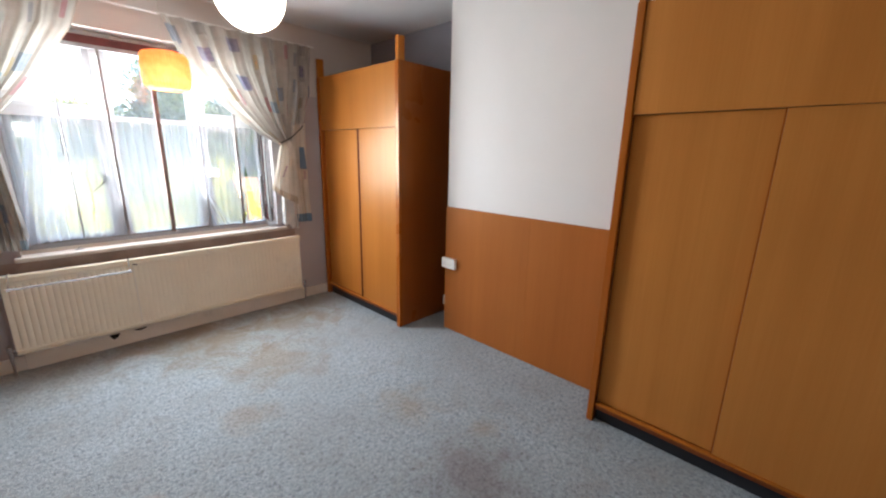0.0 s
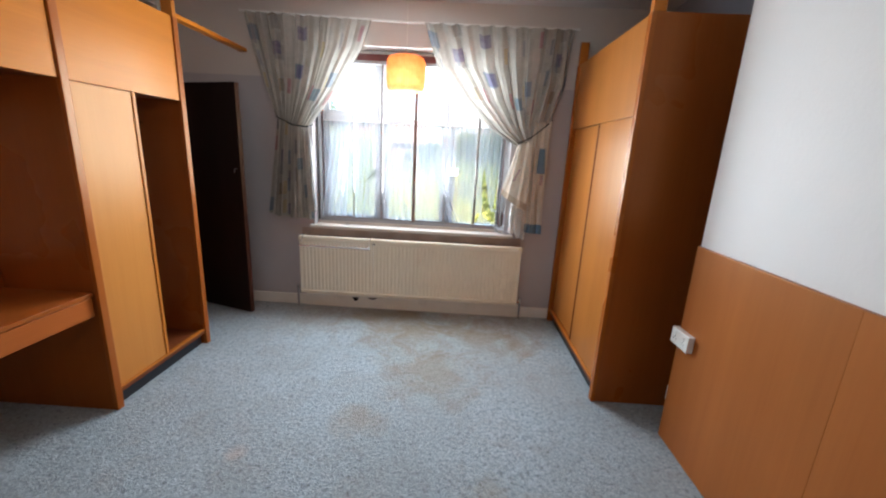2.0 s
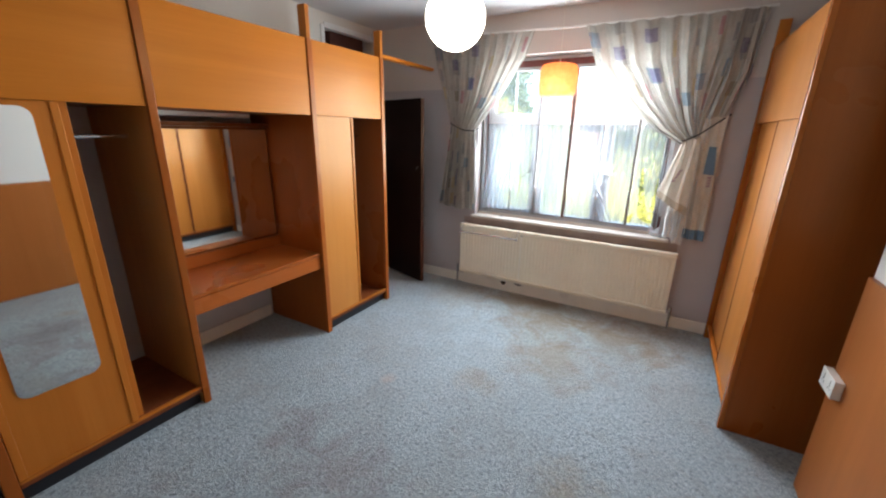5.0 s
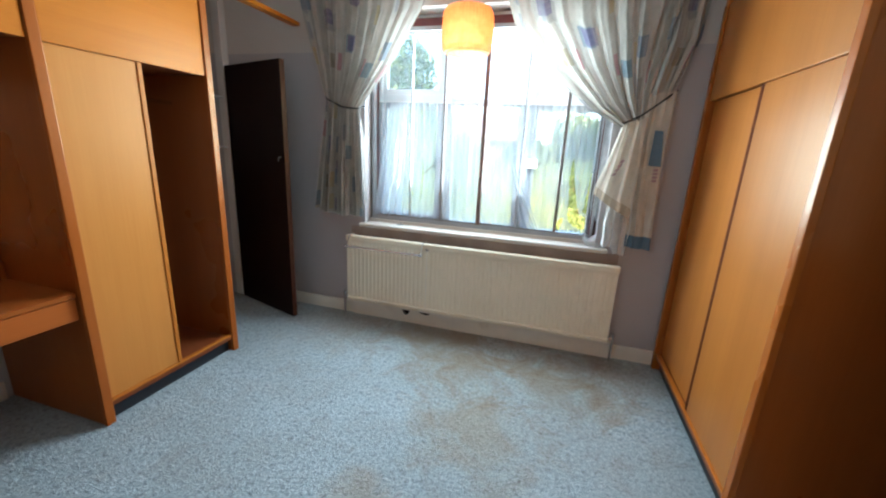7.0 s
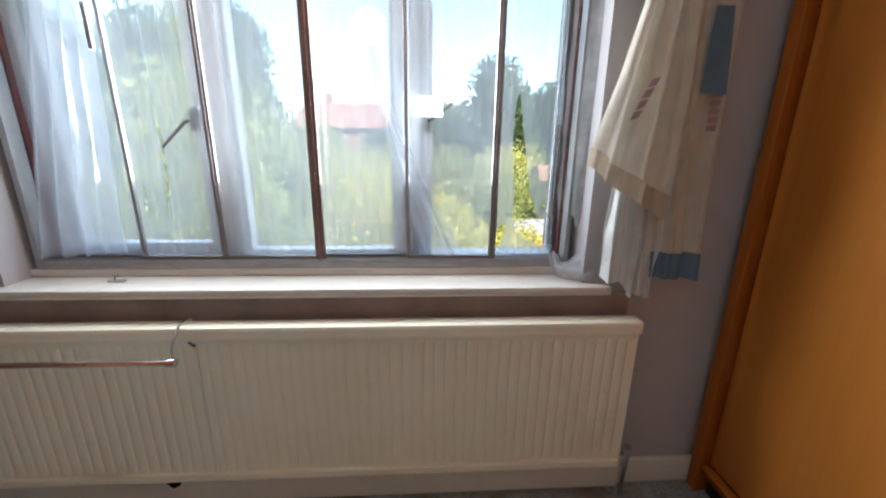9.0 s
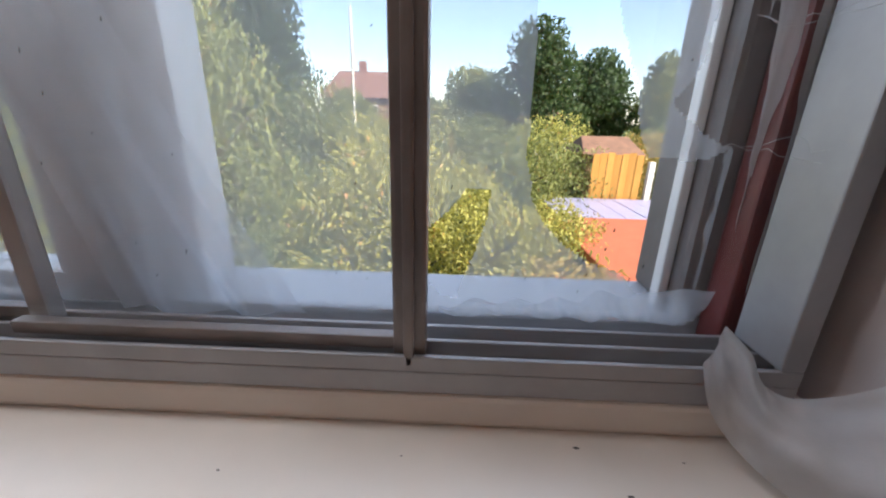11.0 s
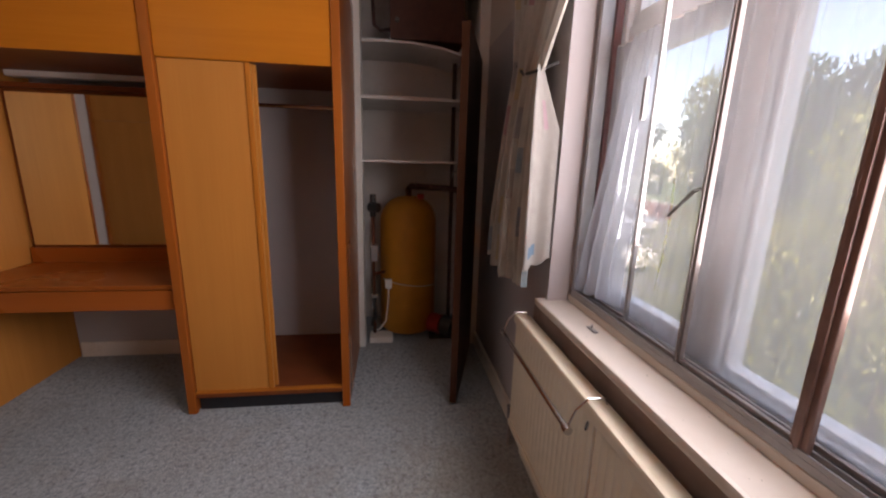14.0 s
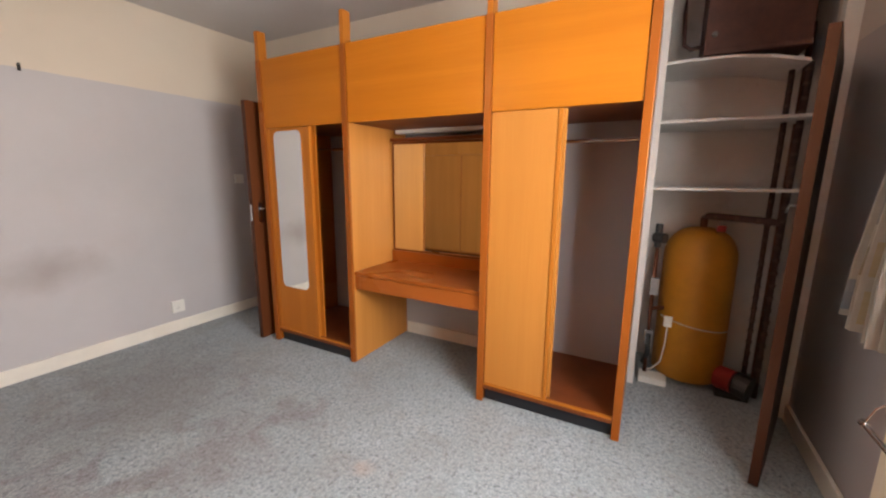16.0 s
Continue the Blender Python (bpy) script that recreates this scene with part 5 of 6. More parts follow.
# ---------------------------------------------------------------- airing cupboard
CX = -2.06
wall("wall_cupboard", [((CX - 0.06, CX), (2.90, YN), (0, ZC)), ((CX, XW - T), (2.90, 2.965), (0, ZC)), ], GREY_IN, "grimy grey inside of the airing cupboard")
wall("wall_cupboard_end", [((CX, XW - T), (3.80, YN), (0, ZC))], GREY_IN, "grimy grey end of the airing cupboard")
single("cupboard_post", box_bm((XW - T + 0.01, XW + 0.012), (CY0 - 0.048, CY0), (0.002, CZ1), 0.004), WHITE_WOOD, "white gloss post at the cupboard opening", "door frame", kind="structure")
single("cupboard_jamb", box_bm((XW - 0.06, XW + 0.014), (CY1 + 0.003, YN - 0.001), (0.002, ZC - 0.002), 0.004), WHITE_WOOD, "white gloss jamb by the window wall", "door frame", kind="structure")
single("cupboard_head", box_bm((XW - 0.06, XW + 0.010), (CY0 + 0.001, CY1 + 0.002), (CZ1 - 0.02, CZ1 + 0.03), 0.004), WHITE_WOOD, "white gloss head of the cupboard opening", "door frame", kind="structure")
for z, xf in ((1.335, -1.50), (1.738, -1.50)):
    single("shelf", box_bm((CX + 0.002, xf), (2.967, 3.798), (z, z + 0.018), 0.003), GREY_IN, "grey painted shelf in the airing cupboard", "shelf", "airing cupboard shelves")
bent = bmesh.new()
cols = [(2.967, 2.090), (3.15, 2.096), (3.35, 2.094), (3.55, 2.070), (3.70, 2.032)]
for (ya, za), (yb, zb) in zip(cols, cols[1:]):
    vs = [bent.verts.new(p) for p in ((CX + 0.002, ya, za), (-1.56, ya, za), (-1.56, yb, zb), (CX + 0.002, yb, zb), (CX + 0.002, ya, za + 0.016), (-1.56, ya, za + 0.016), (-1.56, yb, zb + 0.016), (CX + 0.002, yb, zb + 0.016))]
    for f in ((0, 1, 2, 3), (4, 7, 6, 5), (1, 5, 6, 2), (0, 4, 5, 1), (3, 2, 6, 7)):
        bent.faces.new([vs[k] for k in f])
single("shelf", bent, GREY_IN, "sagging grey shelf under the tank", "shelf", "airing cupboard shelves")


def cylinder():
    c = thing("hot_water_cylinder", (-1.79, 3.34, 0.03), "tall orange foam-lagged hot water cylinder", "water cylinder")
    r = 0.215
    prof = [(0.001, 0.035), (r - 0.02, 0.035), (r, 0.055), (r, 0.30), (r + 0.001, 0.60), (r, 0.885)] + \
           [(r * math.cos(radians(a)) ** 0.8 if a < 89 else 0.001, 0.885 + 0.205 * math.sin(radians(a))) for a in (12, 25, 38, 50, 62, 74, 84, 90)]
    bm = lathe_bm(prof, (-1.79, 3.34), 48)
    for v in bm.verts:
        k = 1 + 0.012 * noise.noise(v.co * 6)
        v.co.x, v.co.y = -1.79 + (v.co.x + 1.79) * k, 3.34 + (v.co.y - 3.34) * k
    part("jacket", bm, FOAM, c, smooth=True)
    part("boss", lathe_bm([(0.001, 1.15), (0.022, 1.15), (0.022, 1.07), (0.03, 1.06)], (-1.79, 3.34), 16), COPPER, c, smooth=True)
    slab("valve_knob", (-1.70, -1.655), (3.40, 3.45), (1.075, 1.115), RED, c, "red valve knob", 0.006)
    slab("thermostat", (-1.595, -1.565), (3.165, 3.215), (0.42, 0.49), PLASTIC, c, "white thermostat box", 0.004)
    part("strap", tube_bm([(-1.79 + (r + 0.006) * math.cos(a), 3.34 + (r + 0.006) * math.sin(a), 0.44 - 0.03 * math.sin(a)) for a in [radians(q) for q in range(-60, 75, 9)]], 0.004, 6), CORD, c, "pale strap cord")
    part("cable", tube_bm([(-1.575, 3.19, 0.42), (-1.55, 3.185, 0.30), (-1.555, 3.17, 0.17), (-1.59, 3.12, 0.09), (-1.62, 3.09, 0.07)], 0.005, 8), PLASTIC, c, "white flex")


cylinder()
single("junction_box", box_bm((-1.66, -1.53), (3.05, 3.22), (0.002, 0.045), 0.006), PLASTIC, "white plastic box on the cupboard floor", "junction box")


def pump():
    p = thing("central_heating_pump", (-1.62, 3.60, 0.02), "red and black heating pump on the cupboard floor", "pump")
    bm = tube_bm([(-1.66, 3.52, 0.11), (-1.60, 3.60, 0.11)], 0.075, 18)
    part("motor", bm, RED, p, smooth=False)
    part("volute", tube_bm([(-1.63, 3.60, 0.10), (-1.58, 3.68, 0.09)], 0.078, 16), DARK_METAL, p)
    part("foot", box_bm((-1.70, -1.57), (3.50, 3.68), (0.002, 0.04), 0.006), DARK_METAL, p)


pump()
for i, (pts, r, mt, lb) in enumerate((
        ([(-1.79, 3.34, 1.145), (-1.78, 3.36, 1.165), (-1.72, 3.45, 1.165), (-1.66, 3.66, 1.155), (-1.64, 3.70, 1.15)], 0.022, LAG, "striped lagged pipe above the cylinder"),
        ([(-1.72, 3.665, 0.02), (-1.72, 3.66, 1.0), (-1.73, 3.66, 2.03)], 0.015, LAG, "dark lagged riser pipe"),
        ([(-1.64, 3.715, 0.02), (-1.64, 3.71, 1.2), (-1.66, 3.72, 2.05)], 0.018, LAG, "dark lagged riser pipe"),
        ([(-1.82, 3.74, 0.02), (-1.82, 3.74, 2.3)], 0.016, COPPER, "tarnished copper riser pipe"),
        ([(-1.62, 3.085, 0.05), (-1.62, 3.08, 0.55), (-1.63, 3.08, 1.10)], 0.013, COPPER, "tarnished copper pipe by the cylinder"),
        ([(-1.62, 3.085, 0.52), (-1.68, 3.16, 0.52)], 0.014, COPPER, "copper branch pipe into the cylinder"),
        ([(-1.66, 3.07, 0.10), (-1.60, 3.09, 0.20), (-1.60, 3.085, 0.34)], 0.017, DARK_METAL, "dark valve body on the pipework"))):
    if mt is not LAG:
        single("pipe", tube_bm(pts, r, 12), mt, lb, "pipe", "airing cupboard pipes", smooth=True)
        continue
    pipe = thing("pipe", pts[0], lb, "pipe", "airing cupboard pipes")
    part("lagging", tube_bm(pts, r, 12), mt, pipe, smooth=True)
    for a, b in zip(pts, pts[1:]):
        a, b = Vector(a), Vector(b)
        k = int((b - a).length / 0.075)
        for q in range(k):
            p = a.lerp(b, (q + 0.5) / k)
            d = (b - a).normalized()
            part("tape_band", tube_bm([p - d * 0.009, p + d * 0.009], r + 0.0015, 12), TAPE, pipe)
single("pipe_valve", tube_bm([(-1.61, 3.06, 1.02), (-1.57, 3.12, 1.02)], 0.034, 16, tube_bm([(-1.62, 3.08, 0.95), (-1.62, 3.08, 1.11)], 0.022, 12)), DARK_METAL, "dark gate valve beside the cylinder", "valve")
single("pipe_valve", box_bm((-1.645, -1.595), (3.06, 3.115), (0.62, 0.74), 0.008), ALU, "grey motorised valve on the pipework", "valve")
single("pipe_valve", box_bm((-1.645, -1.600), (3.06, 3.11), (0.26, 0.36), 0.008), ALU, "grey valve low on the pipework", "valve")
tk = thing("cold_water_tank", (-1.81, 3.45, 2.128), "dark brown header tank high in the cupboard", "water tank")
slab("body", (-2.03, -1.605), (3.205, 3.70), (2.128, 2.60), TANK, tk, bevel=0.008)
slab("lid", (-2.04, -1.595), (3.195, 3.71), (2.601, 2.625), TEAK_DARK, tk, bevel=0.003)
slab("batten", (-1.604, -1.592), (3.205, 3.70), (2.130, 2.160), TANK, tk, bevel=0.003)
part("outlet", tube_bm([(-1.60, 3.25, 2.24), (-1.575, 3.25, 2.24)], 0.014, 10), HANDLE, tk)
single("overflow_pipe", tube_bm([(-1.66, 3.21, 2.20), (-1.66, 3.14, 2.19), (-1.66, 3.10, 2.22), (-1.66, 3.09, 2.40), (-1.66, 3.09, 2.66)], 0.012, 10), LAG, "dark bent pipe beside the tank", "pipe", smooth=True)

# ---------------------------------------------------------------- lamps
def globe_lamp():
    g = thing("globe_lamp", (0.609, 1.731, ZC), "lit round opal glass globe hanging from the ceiling", "pendant lamp")
    cx, cy, cz, r = 0.609, 1.731, 2.140, 0.130
    prof = [(max(0.042, r * math.sin(radians(a))) if a < 90 else max(0.001, r * math.sin(radians(a))), cz + r * math.cos(radians(a))) for a in range(17, 181, 6)]
    part("globe", lathe_bm(prof + [(0.001, cz - r)], (cx, cy), 40), OPAL, g, smooth=True)
    part("gallery", lathe_bm([(0.001, cz + 0.17), (0.02, cz + 0.17), (0.048, cz + 0.15), (0.050, cz + 0.122), (0.044, cz + 0.118)], (cx, cy), 24), CHROME, g, smooth=True)
    part("flex", tube_bm([(cx, cy, cz + 0.165), (cx, cy, ZC - 0.02)], 0.004, 8), CORD, g)
    part("ceiling_rose", lathe_bm([(0.001, ZC - 0.03), (0.03, ZC - 0.028), (0.042, ZC - 0.001), (0.001, ZC - 0.0005)], (cx, cy), 24), PLASTIC, g, smooth=True)


def amber_lamp():
    g = thing("amber_lamp", (0.656, 3.376, ZC), "lit amber ribbed drum shade hanging before the window", "pendant lamp")
    cx, cy, cz = 0.656, 3.376, 2.068
    prof = [(0.095, 0.118), (0.125, 0.108), (0.138, 0.084), (0.142, 0.03), (0.142, -0.04), (0.138, -0.09), (0.127, -0.113), (0.108, -0.122)]
    bm = bmesh.new()
    seg, rings = 96, []
    for r, h in prof:
        rings.append([bm.verts.new((cx + (r + 0.0022 * (k % 2)) * math.cos(2 * math.pi * k / seg), cy + (r + 0.0022 * (k % 2)) * math.sin(2 * math.pi * k / seg), cz + h)) for k in range(seg)])
    for a, b in zip(rings, rings[1:]):
        for k in range(seg):
            bm.faces.new((a[k], a[(k + 1) % seg], b[(k + 1) % seg], b[k]))
    part("shade", bm, AMBER, g)
    part("bulb", lathe_bm([(0.001, cz + 0.04), (0.014, cz + 0.04), (0.018, cz + 0.02), (0.03, cz - 0.01), (0.03, cz - 0.035), (0.016, cz - 0.055), (0.001, cz - 0.06)], (cx, cy), 20), BULB, g, smooth=True)
    part("lampholder", lathe_bm([(0.001, cz + 0.10), (0.016, cz + 0.10), (0.018, cz + 0.041), (0.001, cz + 0.041)], (cx, cy), 16), PLASTIC, g, smooth=True)
    sp = bmesh.new()
    for a in (0, 120, 240):
        tube_bm([(cx, cy, cz + 0.098), (cx + 0.095 * math.cos(radians(a)), cy + 0.095 * math.sin(radians(a)), cz + 0.117)], 0.002, 6, sp)
    part("spider", sp, CHROME, g)
    part("flex", tube_bm([(cx, cy, cz + 0.1), (cx, cy, ZC - 0.02)], 0.003, 8), CORD, g)
    part("ceiling_rose", lathe_bm([(0.001, ZC - 0.03), (0.03, ZC - 0.028), (0.042, ZC - 0.001), (0.001, ZC - 0.0005)], (cx, cy), 24), PLASTIC, g, smooth=True)


globe_lamp()
amber_lamp()

# ---------------------------------------------------------------- the garden outside, one storey down
GZ = -2.7
gm = bmesh.new()
gv = []
for j in range(31):
    for i in range(41):
        x, y = -120 + 240 * (i / 40), 4.2 + 300 * (j / 30) ** 2
        gv.append(gm.verts.new((x, y, GZ + 0.15 * noise.noise((x * 0.1, y * 0.1, 0)))))
for j in range(30):
    for i in range(40):
        a = j * 41 + i
        gm.faces.new((gv[a], gv[a + 1], gv[a + 42], gv[a + 41]))
single("ground", gm, GRASS, "overgrown grassy garden below the window", "ground", kind="structure")
single("house_wall_below", box_bm((-2.5, 3.2), (YS - T, YN + 0.26), (GZ - 0.2, -0.251)), BRICK, "brick wall of the storey below", "wall", kind="structure")
single("roof_above", box_bm((-2.6, 3.3), (YS - 0.6, YN + 0.42), (ZC + 0.121, ZC + 0.30)), ROOF, "tiled eaves above the ceiling", "roof", kind="structure")


def leaves(bm, centre, radii, count, size, rng, hollow=0.55):
    for _ in range(count):
        d = Vector((rng.gauss(0, 1), rng.gauss(0, 1), rng.gauss(0, 1))).normalized()
        rr = hollow + (1 - hollow) * rng.random() ** 0.6
        bulge = 1 + 0.28 * noise.noise(d * 2.3 + Vector(centre))
        p = Vector(centre) + Vector((d.x * radii[0], d.y * radii[1], d.z * radii[2])) * rr * bulge
        q = Euler((rng.uniform(0, 6.3), rng.uniform(0, 6.3), rng.uniform(0, 6.3))).to_matrix()
        s = size * rng.uniform(0.6, 1.5)
        vs = [bm.verts.new(p + q @ Vector(c)) for c in ((-s, 0, 0), (0, -s * 0.42, s * 0.1), (s, 0, 0), (0, s * 0.42, s * 0.1))]
        bm.faces.new(vs)


def tree(name, at, height, spread, mat, label, category, seed, count=2600, size=0.11, clumps=9, trunk=True, low=0.35):
    rng = random.Random(seed)
    t = thing(name, (at[0], at[1], GZ), label, category)
    bm = bmesh.new()
    for k in range(clumps):
        a, h = rng.uniform(0, 6.28), low + (0.95 - low) * (k + 0.5) / clumps
        w = spread * (0.55 + 0.45 * math.sin(math.pi * min(1, h)))
        r = w * rng.uniform(0.1, 0.55)
        c = (at[0] + r * math.cos(a), at[1] + r * math.sin(a), GZ + height * h)
        leaves(bm, c, (w * 0.6, w * 0.6, height * 0.17), count // clumps, size, rng)
    part("crown", bm, mat, t)
    lim = bmesh.new()
    top = (at[0] + 0.1, at[1], GZ + height * 0.8)
    tube_bm([(at[0], at[1], GZ - 0.1), (at[0] + 0.05, at[1], GZ + height * 0.4), top], [0.05 * height * 0.5, 0.03 * height * 0.5, 0.02], 8, lim)
    for k in range(6):
        a, h = rng.uniform(0, 6.28), rng.uniform(0.35, 0.7)
        e = (at[0] + spread * 0.6 * math.cos(a), at[1] + spread * 0.6 * math.sin(a), GZ + height * (h + 0.18))
        tube_bm([(at[0], at[1], GZ + height * h), e], [0.02 * height * 0.5, 0.012], 6, lim)
    part("trunk", lim, BARK, t)
    return t


TREES = (("tree", (-17.0, 8.2), 7.0, 2.6, LEAF_GREEN, 21, 0.16), ("tree", (-22.0, 30.0), 9.0, 3.6, LEAF_DARK, 22, 0.24), ("tree", (-24.0, 26.0), 10.0, 4.4, LEAF_GREEN, 23, 0.26), ("tree", (-11.5, 27.0), 6.4, 2.6, LEAF_YELLOW, 24, 0.2), ("tree", (-38.0, 27.0), 10.0, 4.8, LEAF_DARK, 25, 0.28), ("tree", (6.4, 31.0), 8.8, 3.8, LEAF_DARK, 1, 0.26), ("tree", (2.6, 34.0), 6.6, 3.4, LEAF_GREEN, 2, 0.26), ("tree", (-7.9, 24.0), 9.3, 2.6, LEAF_DARK, 3, 0.22),
         ("tree", (11.5, 36.0), 8.0, 3.6, LEAF_DARK, 4, 0.28), ("tree", (-10.5, 20.5), 8.4, 3.0, LEAF_DARK, 5, 0.24), ("tree", (-12.0, 30.0), 11.0, 4.6, LEAF_GREEN, 6, 0.3),
         ("tree", (16.0, 33.0), 7.6, 3.4, LEAF_GREEN, 7, 0.28), ("tree", (-3.7, 11.5), 5.2, 1.9, LEAF_GREEN, 8, 0.14), ("tree", (-9.0, 13.8), 6.6, 2.3, LEAF_DARK, 9, 0.17), ("tree", (-6.2, 34.0), 5.0, 2.8, LEAF_GREEN, 10, 0.24), ("tree", (-1.6, 36.0), 4.6, 2.6, LEAF_DARK, 11, 0.24))
for nm, at, h, sp, mt, sd, sz in TREES:
    tree(nm, at, h, sp, mt, "leafy garden tree with a broken rounded crown", "tree", sd, 9000, sz * 0.62, 14)
SHRUBS = (((-5.4, 11.4), 3.2, 1.8, LEAF_YELLOW), ((-7.6, 18.0), 3.4, 2.0, LEAF_GREEN), ((3.6, 7.0), 2.35, 0.8, LEAF_RUST), ((0.2, 8.6), 3.4, 1.5, LEAF_YELLOW), ((1.7, 8.6), 3.0, 1.5, LEAF_YELLOW), ((-2.1, 8.7), 4.7, 1.6, LEAF_GREEN), ((2.9, 9.4), 2.4, 1.2, LEAF_YELLOW), ((4.4, 13.8), 2.9, 1.8, LEAF_GREEN),
          ((2.4, 12.5), 3.3, 1.9, LEAF_GREEN), ((0.0, 12.8), 3.7, 2.0, LEAF_YELLOW), ((6.6, 15.5), 3.2, 2.2, LEAF_RUST), ((6.75, 13.4), 3.3, 0.8, LEAF_GREEN), ((9.0, 18.0), 3.6, 2.4, LEAF_GREEN), ((-5.2, 9.2), 3.4, 1.8, LEAF_GREEN),
          ((5.0, 19.0), 3.6, 2.6, LEAF_YELLOW), ((1.5, 18.5), 3.6, 2.8, LEAF_GREEN), ((8.2, 13.2), 2.5, 1.6, LEAF_RUST), ((12.0, 16.5), 3.4, 2.6, LEAF_GREEN), ((2.3, 6.6), 2.5, 0.9, LEAF_RUST), ((-3.0, 16.0), 4.4, 2.6, LEAF_GREEN))
for k, (at, h, sp, mt) in enumerate(SHRUBS):
    tree("shrub", at, h, sp, mt, "dense overgrown shrub in the sunlit garden", "shrub", 40 + k, 21000 if at[1] < 9.5 else 10000, 0.030 if at[1] < 9.5 else 0.006 + 0.0028 * at[1], 26, low=0.15)
hedge = bmesh.new()
hr = random.Random(77)
for k in range(46):
    x = -60 + 120 * k / 45
    leaves(hedge, (x + hr.uniform(-1, 1), 48 + hr.uniform(-3, 3), GZ + 2.6), (2.6, 1.6, hr.uniform(2.4, 4.4)), 170, 0.42, hr, 0.5)
tagged(mesh_object("far_hedgerow", hedge, LEAF_DARK), "line of far trees behind the gardens", "trees", kind="stuff")


def shed():
    s = thing("lean_to_shed", (4.6, 8.4, GZ), "low outbuilding with a red felted flat roof", "shed")
    slab("shed_wall", (3.15, 6.4), (6.9, 10.40), (GZ, -0.76), BRICK, s)
    slab("felt_roof", (3.02, 6.5), (6.75, 10.44), (-0.755, -0.62), FELT, s, "bright red felted flat roof", 0.02)
    for i in range(9):
        x = 3.2 + i * 0.40
        slab("plastic_sheet", (x, x + 0.385), (10.45, 12.45), (-0.70 - 0.004 * (i % 2), -0.66 - 0.004 * (i % 2)), LAVENDER, s, "lavender-grey corrugated plastic sheet", 0.006)
    slab("lean_to_wall", (3.25, 6.7), (10.5, 12.4), (GZ, -0.71), BRICK, s)


shed()
fence = thing("garden_fence", (4.8, 12.6, GZ), "sunlit orange-stained close-board garden fence", "fence")
for i in range(7):
    x = 4.32 + i * 0.16
    slab("board", (x, x + 0.150), (12.60 + 0.012 * (i % 2), 12.62 + 0.012 * (i % 2)), (GZ, 0.30 + 0.02 * (i % 3)), FENCE, fence, bevel=0)


def house(at, w, d, h, label, seed, wallm=None):
    hh = thing("house", (at[0], at[1], GZ), label, "house")
    x, y = at
    slab("wall", (x, x + w), (y, y + d), (GZ, GZ + h), wallm or BRICK, hh, bevel=0)
    bm = bmesh.new()
    e, rz = 0.35, h + 2.3
    v = [bm.verts.new(p) for p in ((x - e, y - e, GZ + h), (x + w + e, y - e, GZ + h), (x + w + e, y + d + e, GZ + h), (x - e, y + d + e, GZ + h), (x + 0.6, y + d / 2, GZ + rz), (x + w - 0.6, y + d / 2, GZ + rz))]
    for f in ((0, 1, 5, 4), (2, 3, 4, 5), (1, 2, 5), (3, 0, 4), (0, 3, 2, 1)):
        bm.faces.new([v[k] for k in f])
    rf = part("roof", bm, ROOF, hh)
    part("chimney", box_bm((x + w * 0.3, x + w * 0.3 + 0.6), (y + d / 2 - 0.3, y + d / 2 + 0.3), (GZ + rz - 0.5, GZ + rz + 0.8)), BRICK, rf)
    n = max(2, int(w / 2.2))
    for i in range(n):
        for z in (0.9, 3.3):
            if z + 1.2 < h:
                cx = x + w * (i + 0.5) / n
                wi = slab("window", (cx - 0.55, cx + 0.55), (y - 0.03, y + 0.02), (GZ + z, GZ + z + 1.15), WHITE_WOOD, hh, bevel=0)
                part("pane", box_bm((cx - 0.47, cx + 0.47), (y - 0.045, y - 0.032), (GZ + z + 0.08, GZ + z + 1.07)), DARK_GLASS, wi)


house((0.5, 40.0), 5.0, 6.0, 3.4, "far brick house with a tiled roof among trees", 1)
house((6.3, 42.0), 6.0, 6.0, 3.2, "far pale rendered house among trees", 2, RENDER_PALE)
house((-10.0, 38.0), 8.0, 6.0, 5.0, "far brick house beyond the gardens", 3)
single("telegraph_pole", tube_bm([(-4.45, 26.0, GZ), (-4.40, 26.0, 6.2)], [0.10, 0.06], 10), RENDER_PALE, "slim pale pole beyond the gardens", "pole")
for i, x in enumerate((5.56, 5.84, 6.16)):
    single("garden_post", box_bm((x, x + 0.13), (12.55, 12.66), (GZ, 0.16 - 0.05 * i), 0.01), RENDER_PALE if i != 1 else FENCE, "short garden post beside the fence", "post", "garden posts")


def garden_shed():
    g = thing("garden_shed", (5.1, 14.3, GZ), "small timber shed with a rusty brown roof behind the fence", "shed")
    slab("wall", (4.5, 5.7), (13.6, 15.0), (GZ, 0.25), SHED_ROOF, g, bevel=0)
    bm = bmesh.new()
    v = [bm.verts.new(p) for p in ((4.35, 13.4, 0.22), (5.85, 13.4, 0.22), (5.85, 15.2, 0.22), (4.35, 15.2, 0.22), (4.5, 14.3, 0.62), (5.7, 14.3, 0.62))]
    for f in ((0, 1, 5, 4), (2, 3, 4, 5), (1, 2, 5), (3, 0, 4), (0, 3, 2, 1)):
        bm.faces.new([v[k] for k in f])
    part("roof", bm, SHED_ROOF, g)


garden_shed()

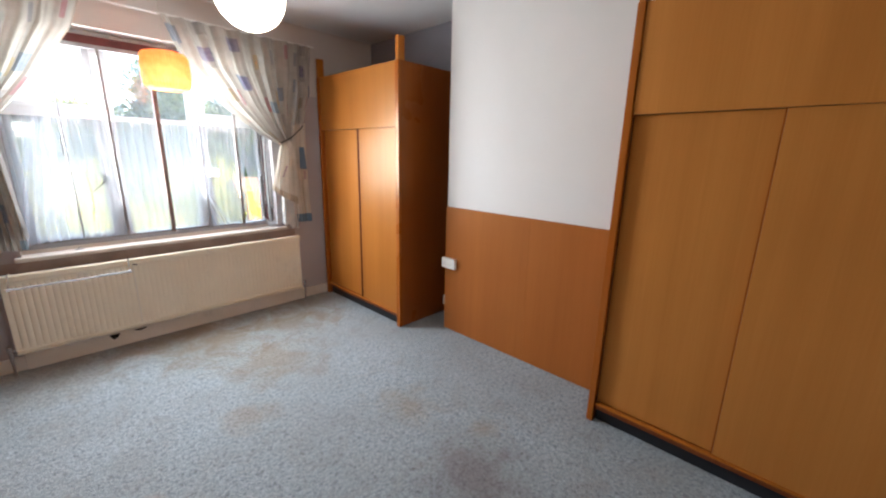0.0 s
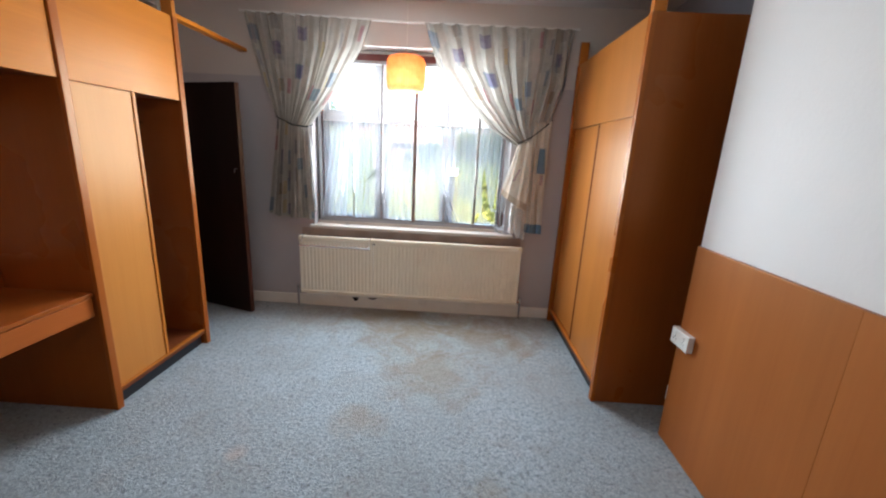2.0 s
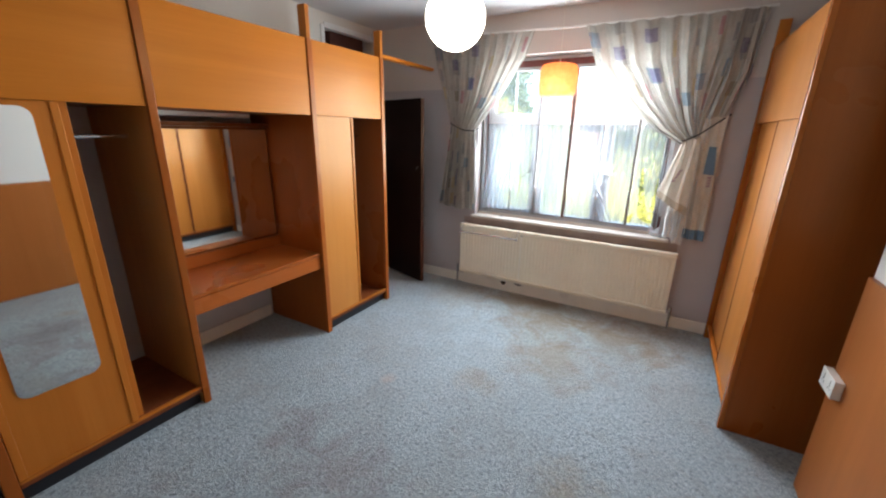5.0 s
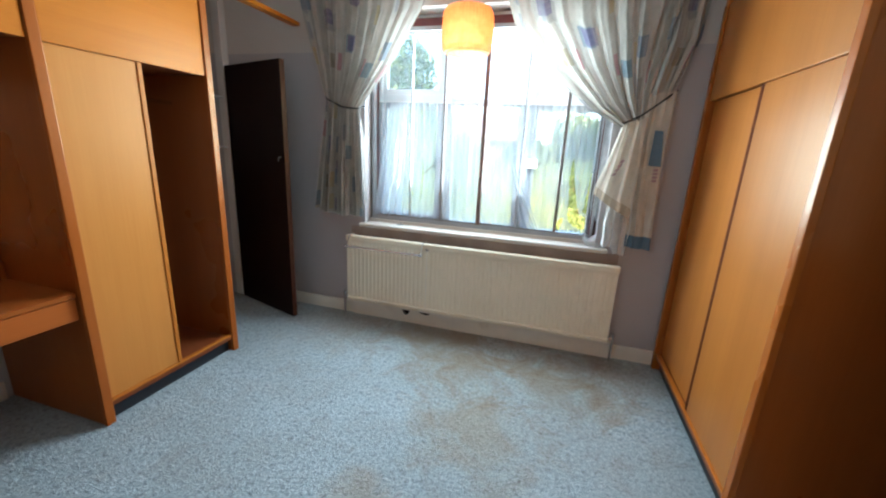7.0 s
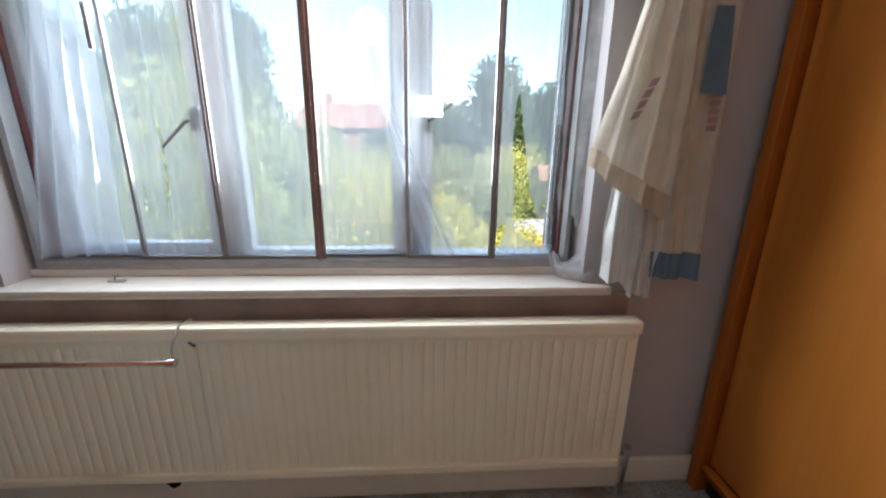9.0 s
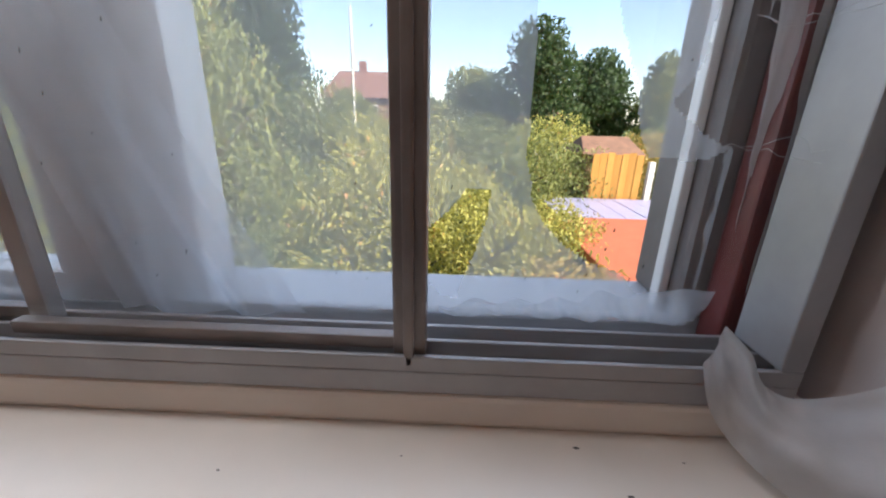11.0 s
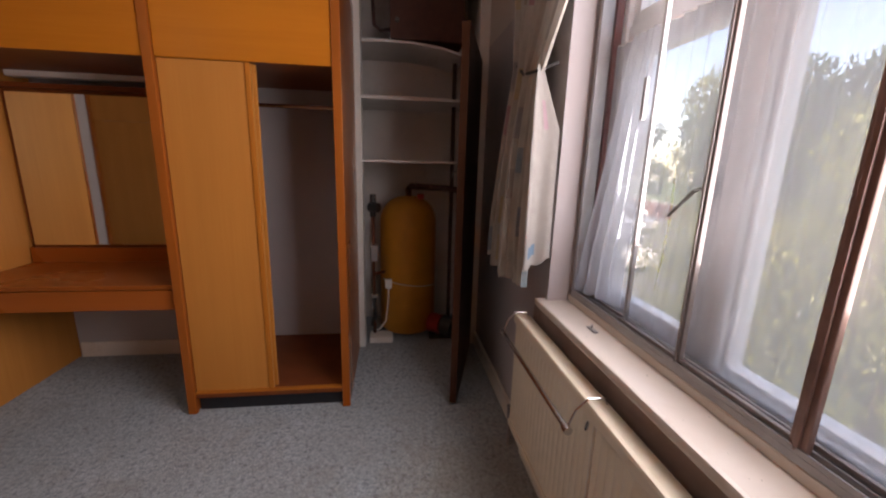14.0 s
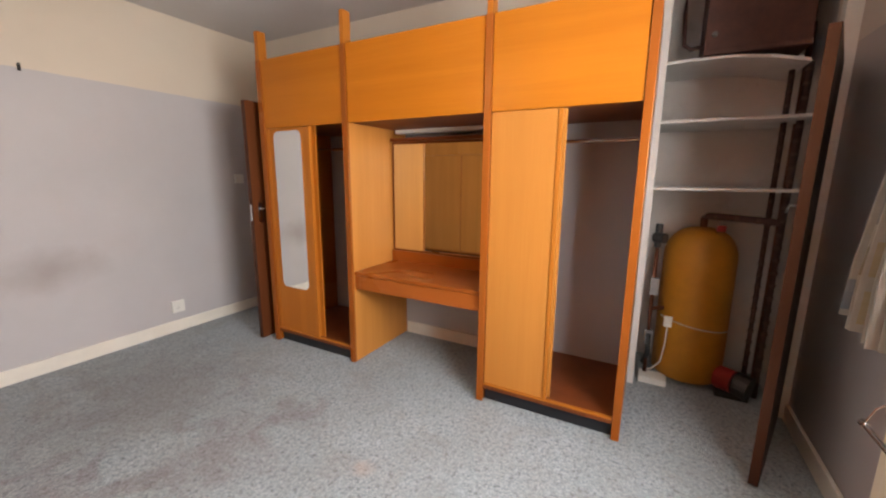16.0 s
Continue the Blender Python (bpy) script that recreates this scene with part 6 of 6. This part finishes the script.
# ---------------------------------------------------------------- the drive and its parked cars
drive = bmesh.new()
box_bm((-44.0, -8.6), (8.6, 24.6), (GZ + 0.05, GZ + 0.20), 0.03, drive)
single("road", drive, TARMAC, "worn grey tarmac parking yard beyond the gardens", "road", kind="structure")
gw = thing("garden_wall", (-26.0, 25.0, GZ), "low red-brick wall along the yard", "wall")
slab("brickwork", (-40.0, -13.0), (24.7, 24.93), (GZ, GZ + 1.35), BRICK, gw, bevel=0.01)
slab("coping", (-40.0, -13.0), (24.66, 24.97), (GZ + 1.3505, GZ + 1.42), RENDER_PALE, gw, bevel=0.01)


def car(at, turn, mat, label):
    """Small hatchback: lofted body, glazed cabin, wheels and lamps."""
    z0 = GZ + 0.20
    c = thing("car", (at[0], at[1], z0), label, "car", "cars parked in the yard")
    m = Matrix.Translation((at[0], at[1], z0)) @ Matrix.Rotation(radians(turn), 4, "Z")

    def put(nm, bm, mt, par, lb="", sm=False):
        bmesh.ops.transform(bm, matrix=m, verts=bm.verts)
        return part(nm, bm, mt, par, lb, sm)

    def loft(rows):
        bm = bmesh.new()
        rings = [[bm.verts.new((x, s * w, z)) for s, w, z in ((-1, wb, zb), (-1, wm, (zb + zt) * 0.55), (-1, wt, zt), (1, wt, zt), (1, wm, (zb + zt) * 0.55), (1, wb, zb))] for x, wb, wm, wt, zb, zt in rows]
        for a, b in zip(rings, rings[1:]):
            for k in range(6):
                bm.faces.new((a[k], a[(k + 1) % 6], b[(k + 1) % 6], b[k]))
        bm.faces.new(rings[0])
        bm.faces.new(rings[-1][::-1])
        return bm

    body = put("body", loft([(-2.0, 0.62, 0.70, 0.62, 0.30, 0.80), (-1.8, 0.76, 0.84, 0.76, 0.22, 0.94), (-0.6, 0.78, 0.87, 0.78, 0.20, 0.96), (0.8, 0.78, 0.87, 0.77, 0.20, 0.92), (1.75, 0.74, 0.82, 0.66, 0.22, 0.76), (2.0, 0.58, 0.66, 0.54, 0.30, 0.62)]), mat, c, sm=False)
    put("cabin", loft([(-1.85, 0.70, 0.70, 0.62, 0.94, 1.02), (-1.35, 0.72, 0.72, 0.56, 0.945, 1.40), (0.05, 0.72, 0.72, 0.58, 0.945, 1.44), (0.95, 0.70, 0.70, 0.66, 0.92, 0.97)]), DARK_GLASS, c, "dark tinted glazing")
    put("roof", box_bm((-1.36, 0.10), (-0.59, 0.59), (1.415, 1.455), 0.015), mat, c)
    for x in (-1.22, 1.26):
        for s in (-1, 1):
            w = put("wheel", tube_bm([(x, s * 0.68, 0.31), (x, s * 0.875, 0.31)], 0.31, 18), RUBBER, c, "black tyre")
            put("rim", tube_bm([(x, s * 0.876, 0.31), (x, s * 0.885, 0.31)], 0.19, 14), ALU, w)
    for s in (-1, 1):
        put("headlight", box_bm((1.86, 1.965), (s * 0.50 - 0.11, s * 0.50 + 0.11), (0.56, 0.66), 0.02), PLASTIC, body)
        put("tail_lamp", box_bm((-1.985, -1.90), (s * 0.58 - 0.07, s * 0.58 + 0.07), (0.66, 0.82), 0.02), RED, body)


car((-27.6, 21.6), 8, CAR_WHITE, "white hatchback parked before the brick wall")
car((-32.6, 21.0), 8, CAR_RED, "dull red hatchback parked before the brick wall")
car((-21.6, 18.0), 14, CAR_SILVER, "silver hatchback parked in the yard")
car((-13.4, 12.0), 20, CAR_WHITE, "white hatchback parked near the gardens")
car((-17.6, 14.2), 16, CAR_DARK, "dark blue hatchback parked in the yard")
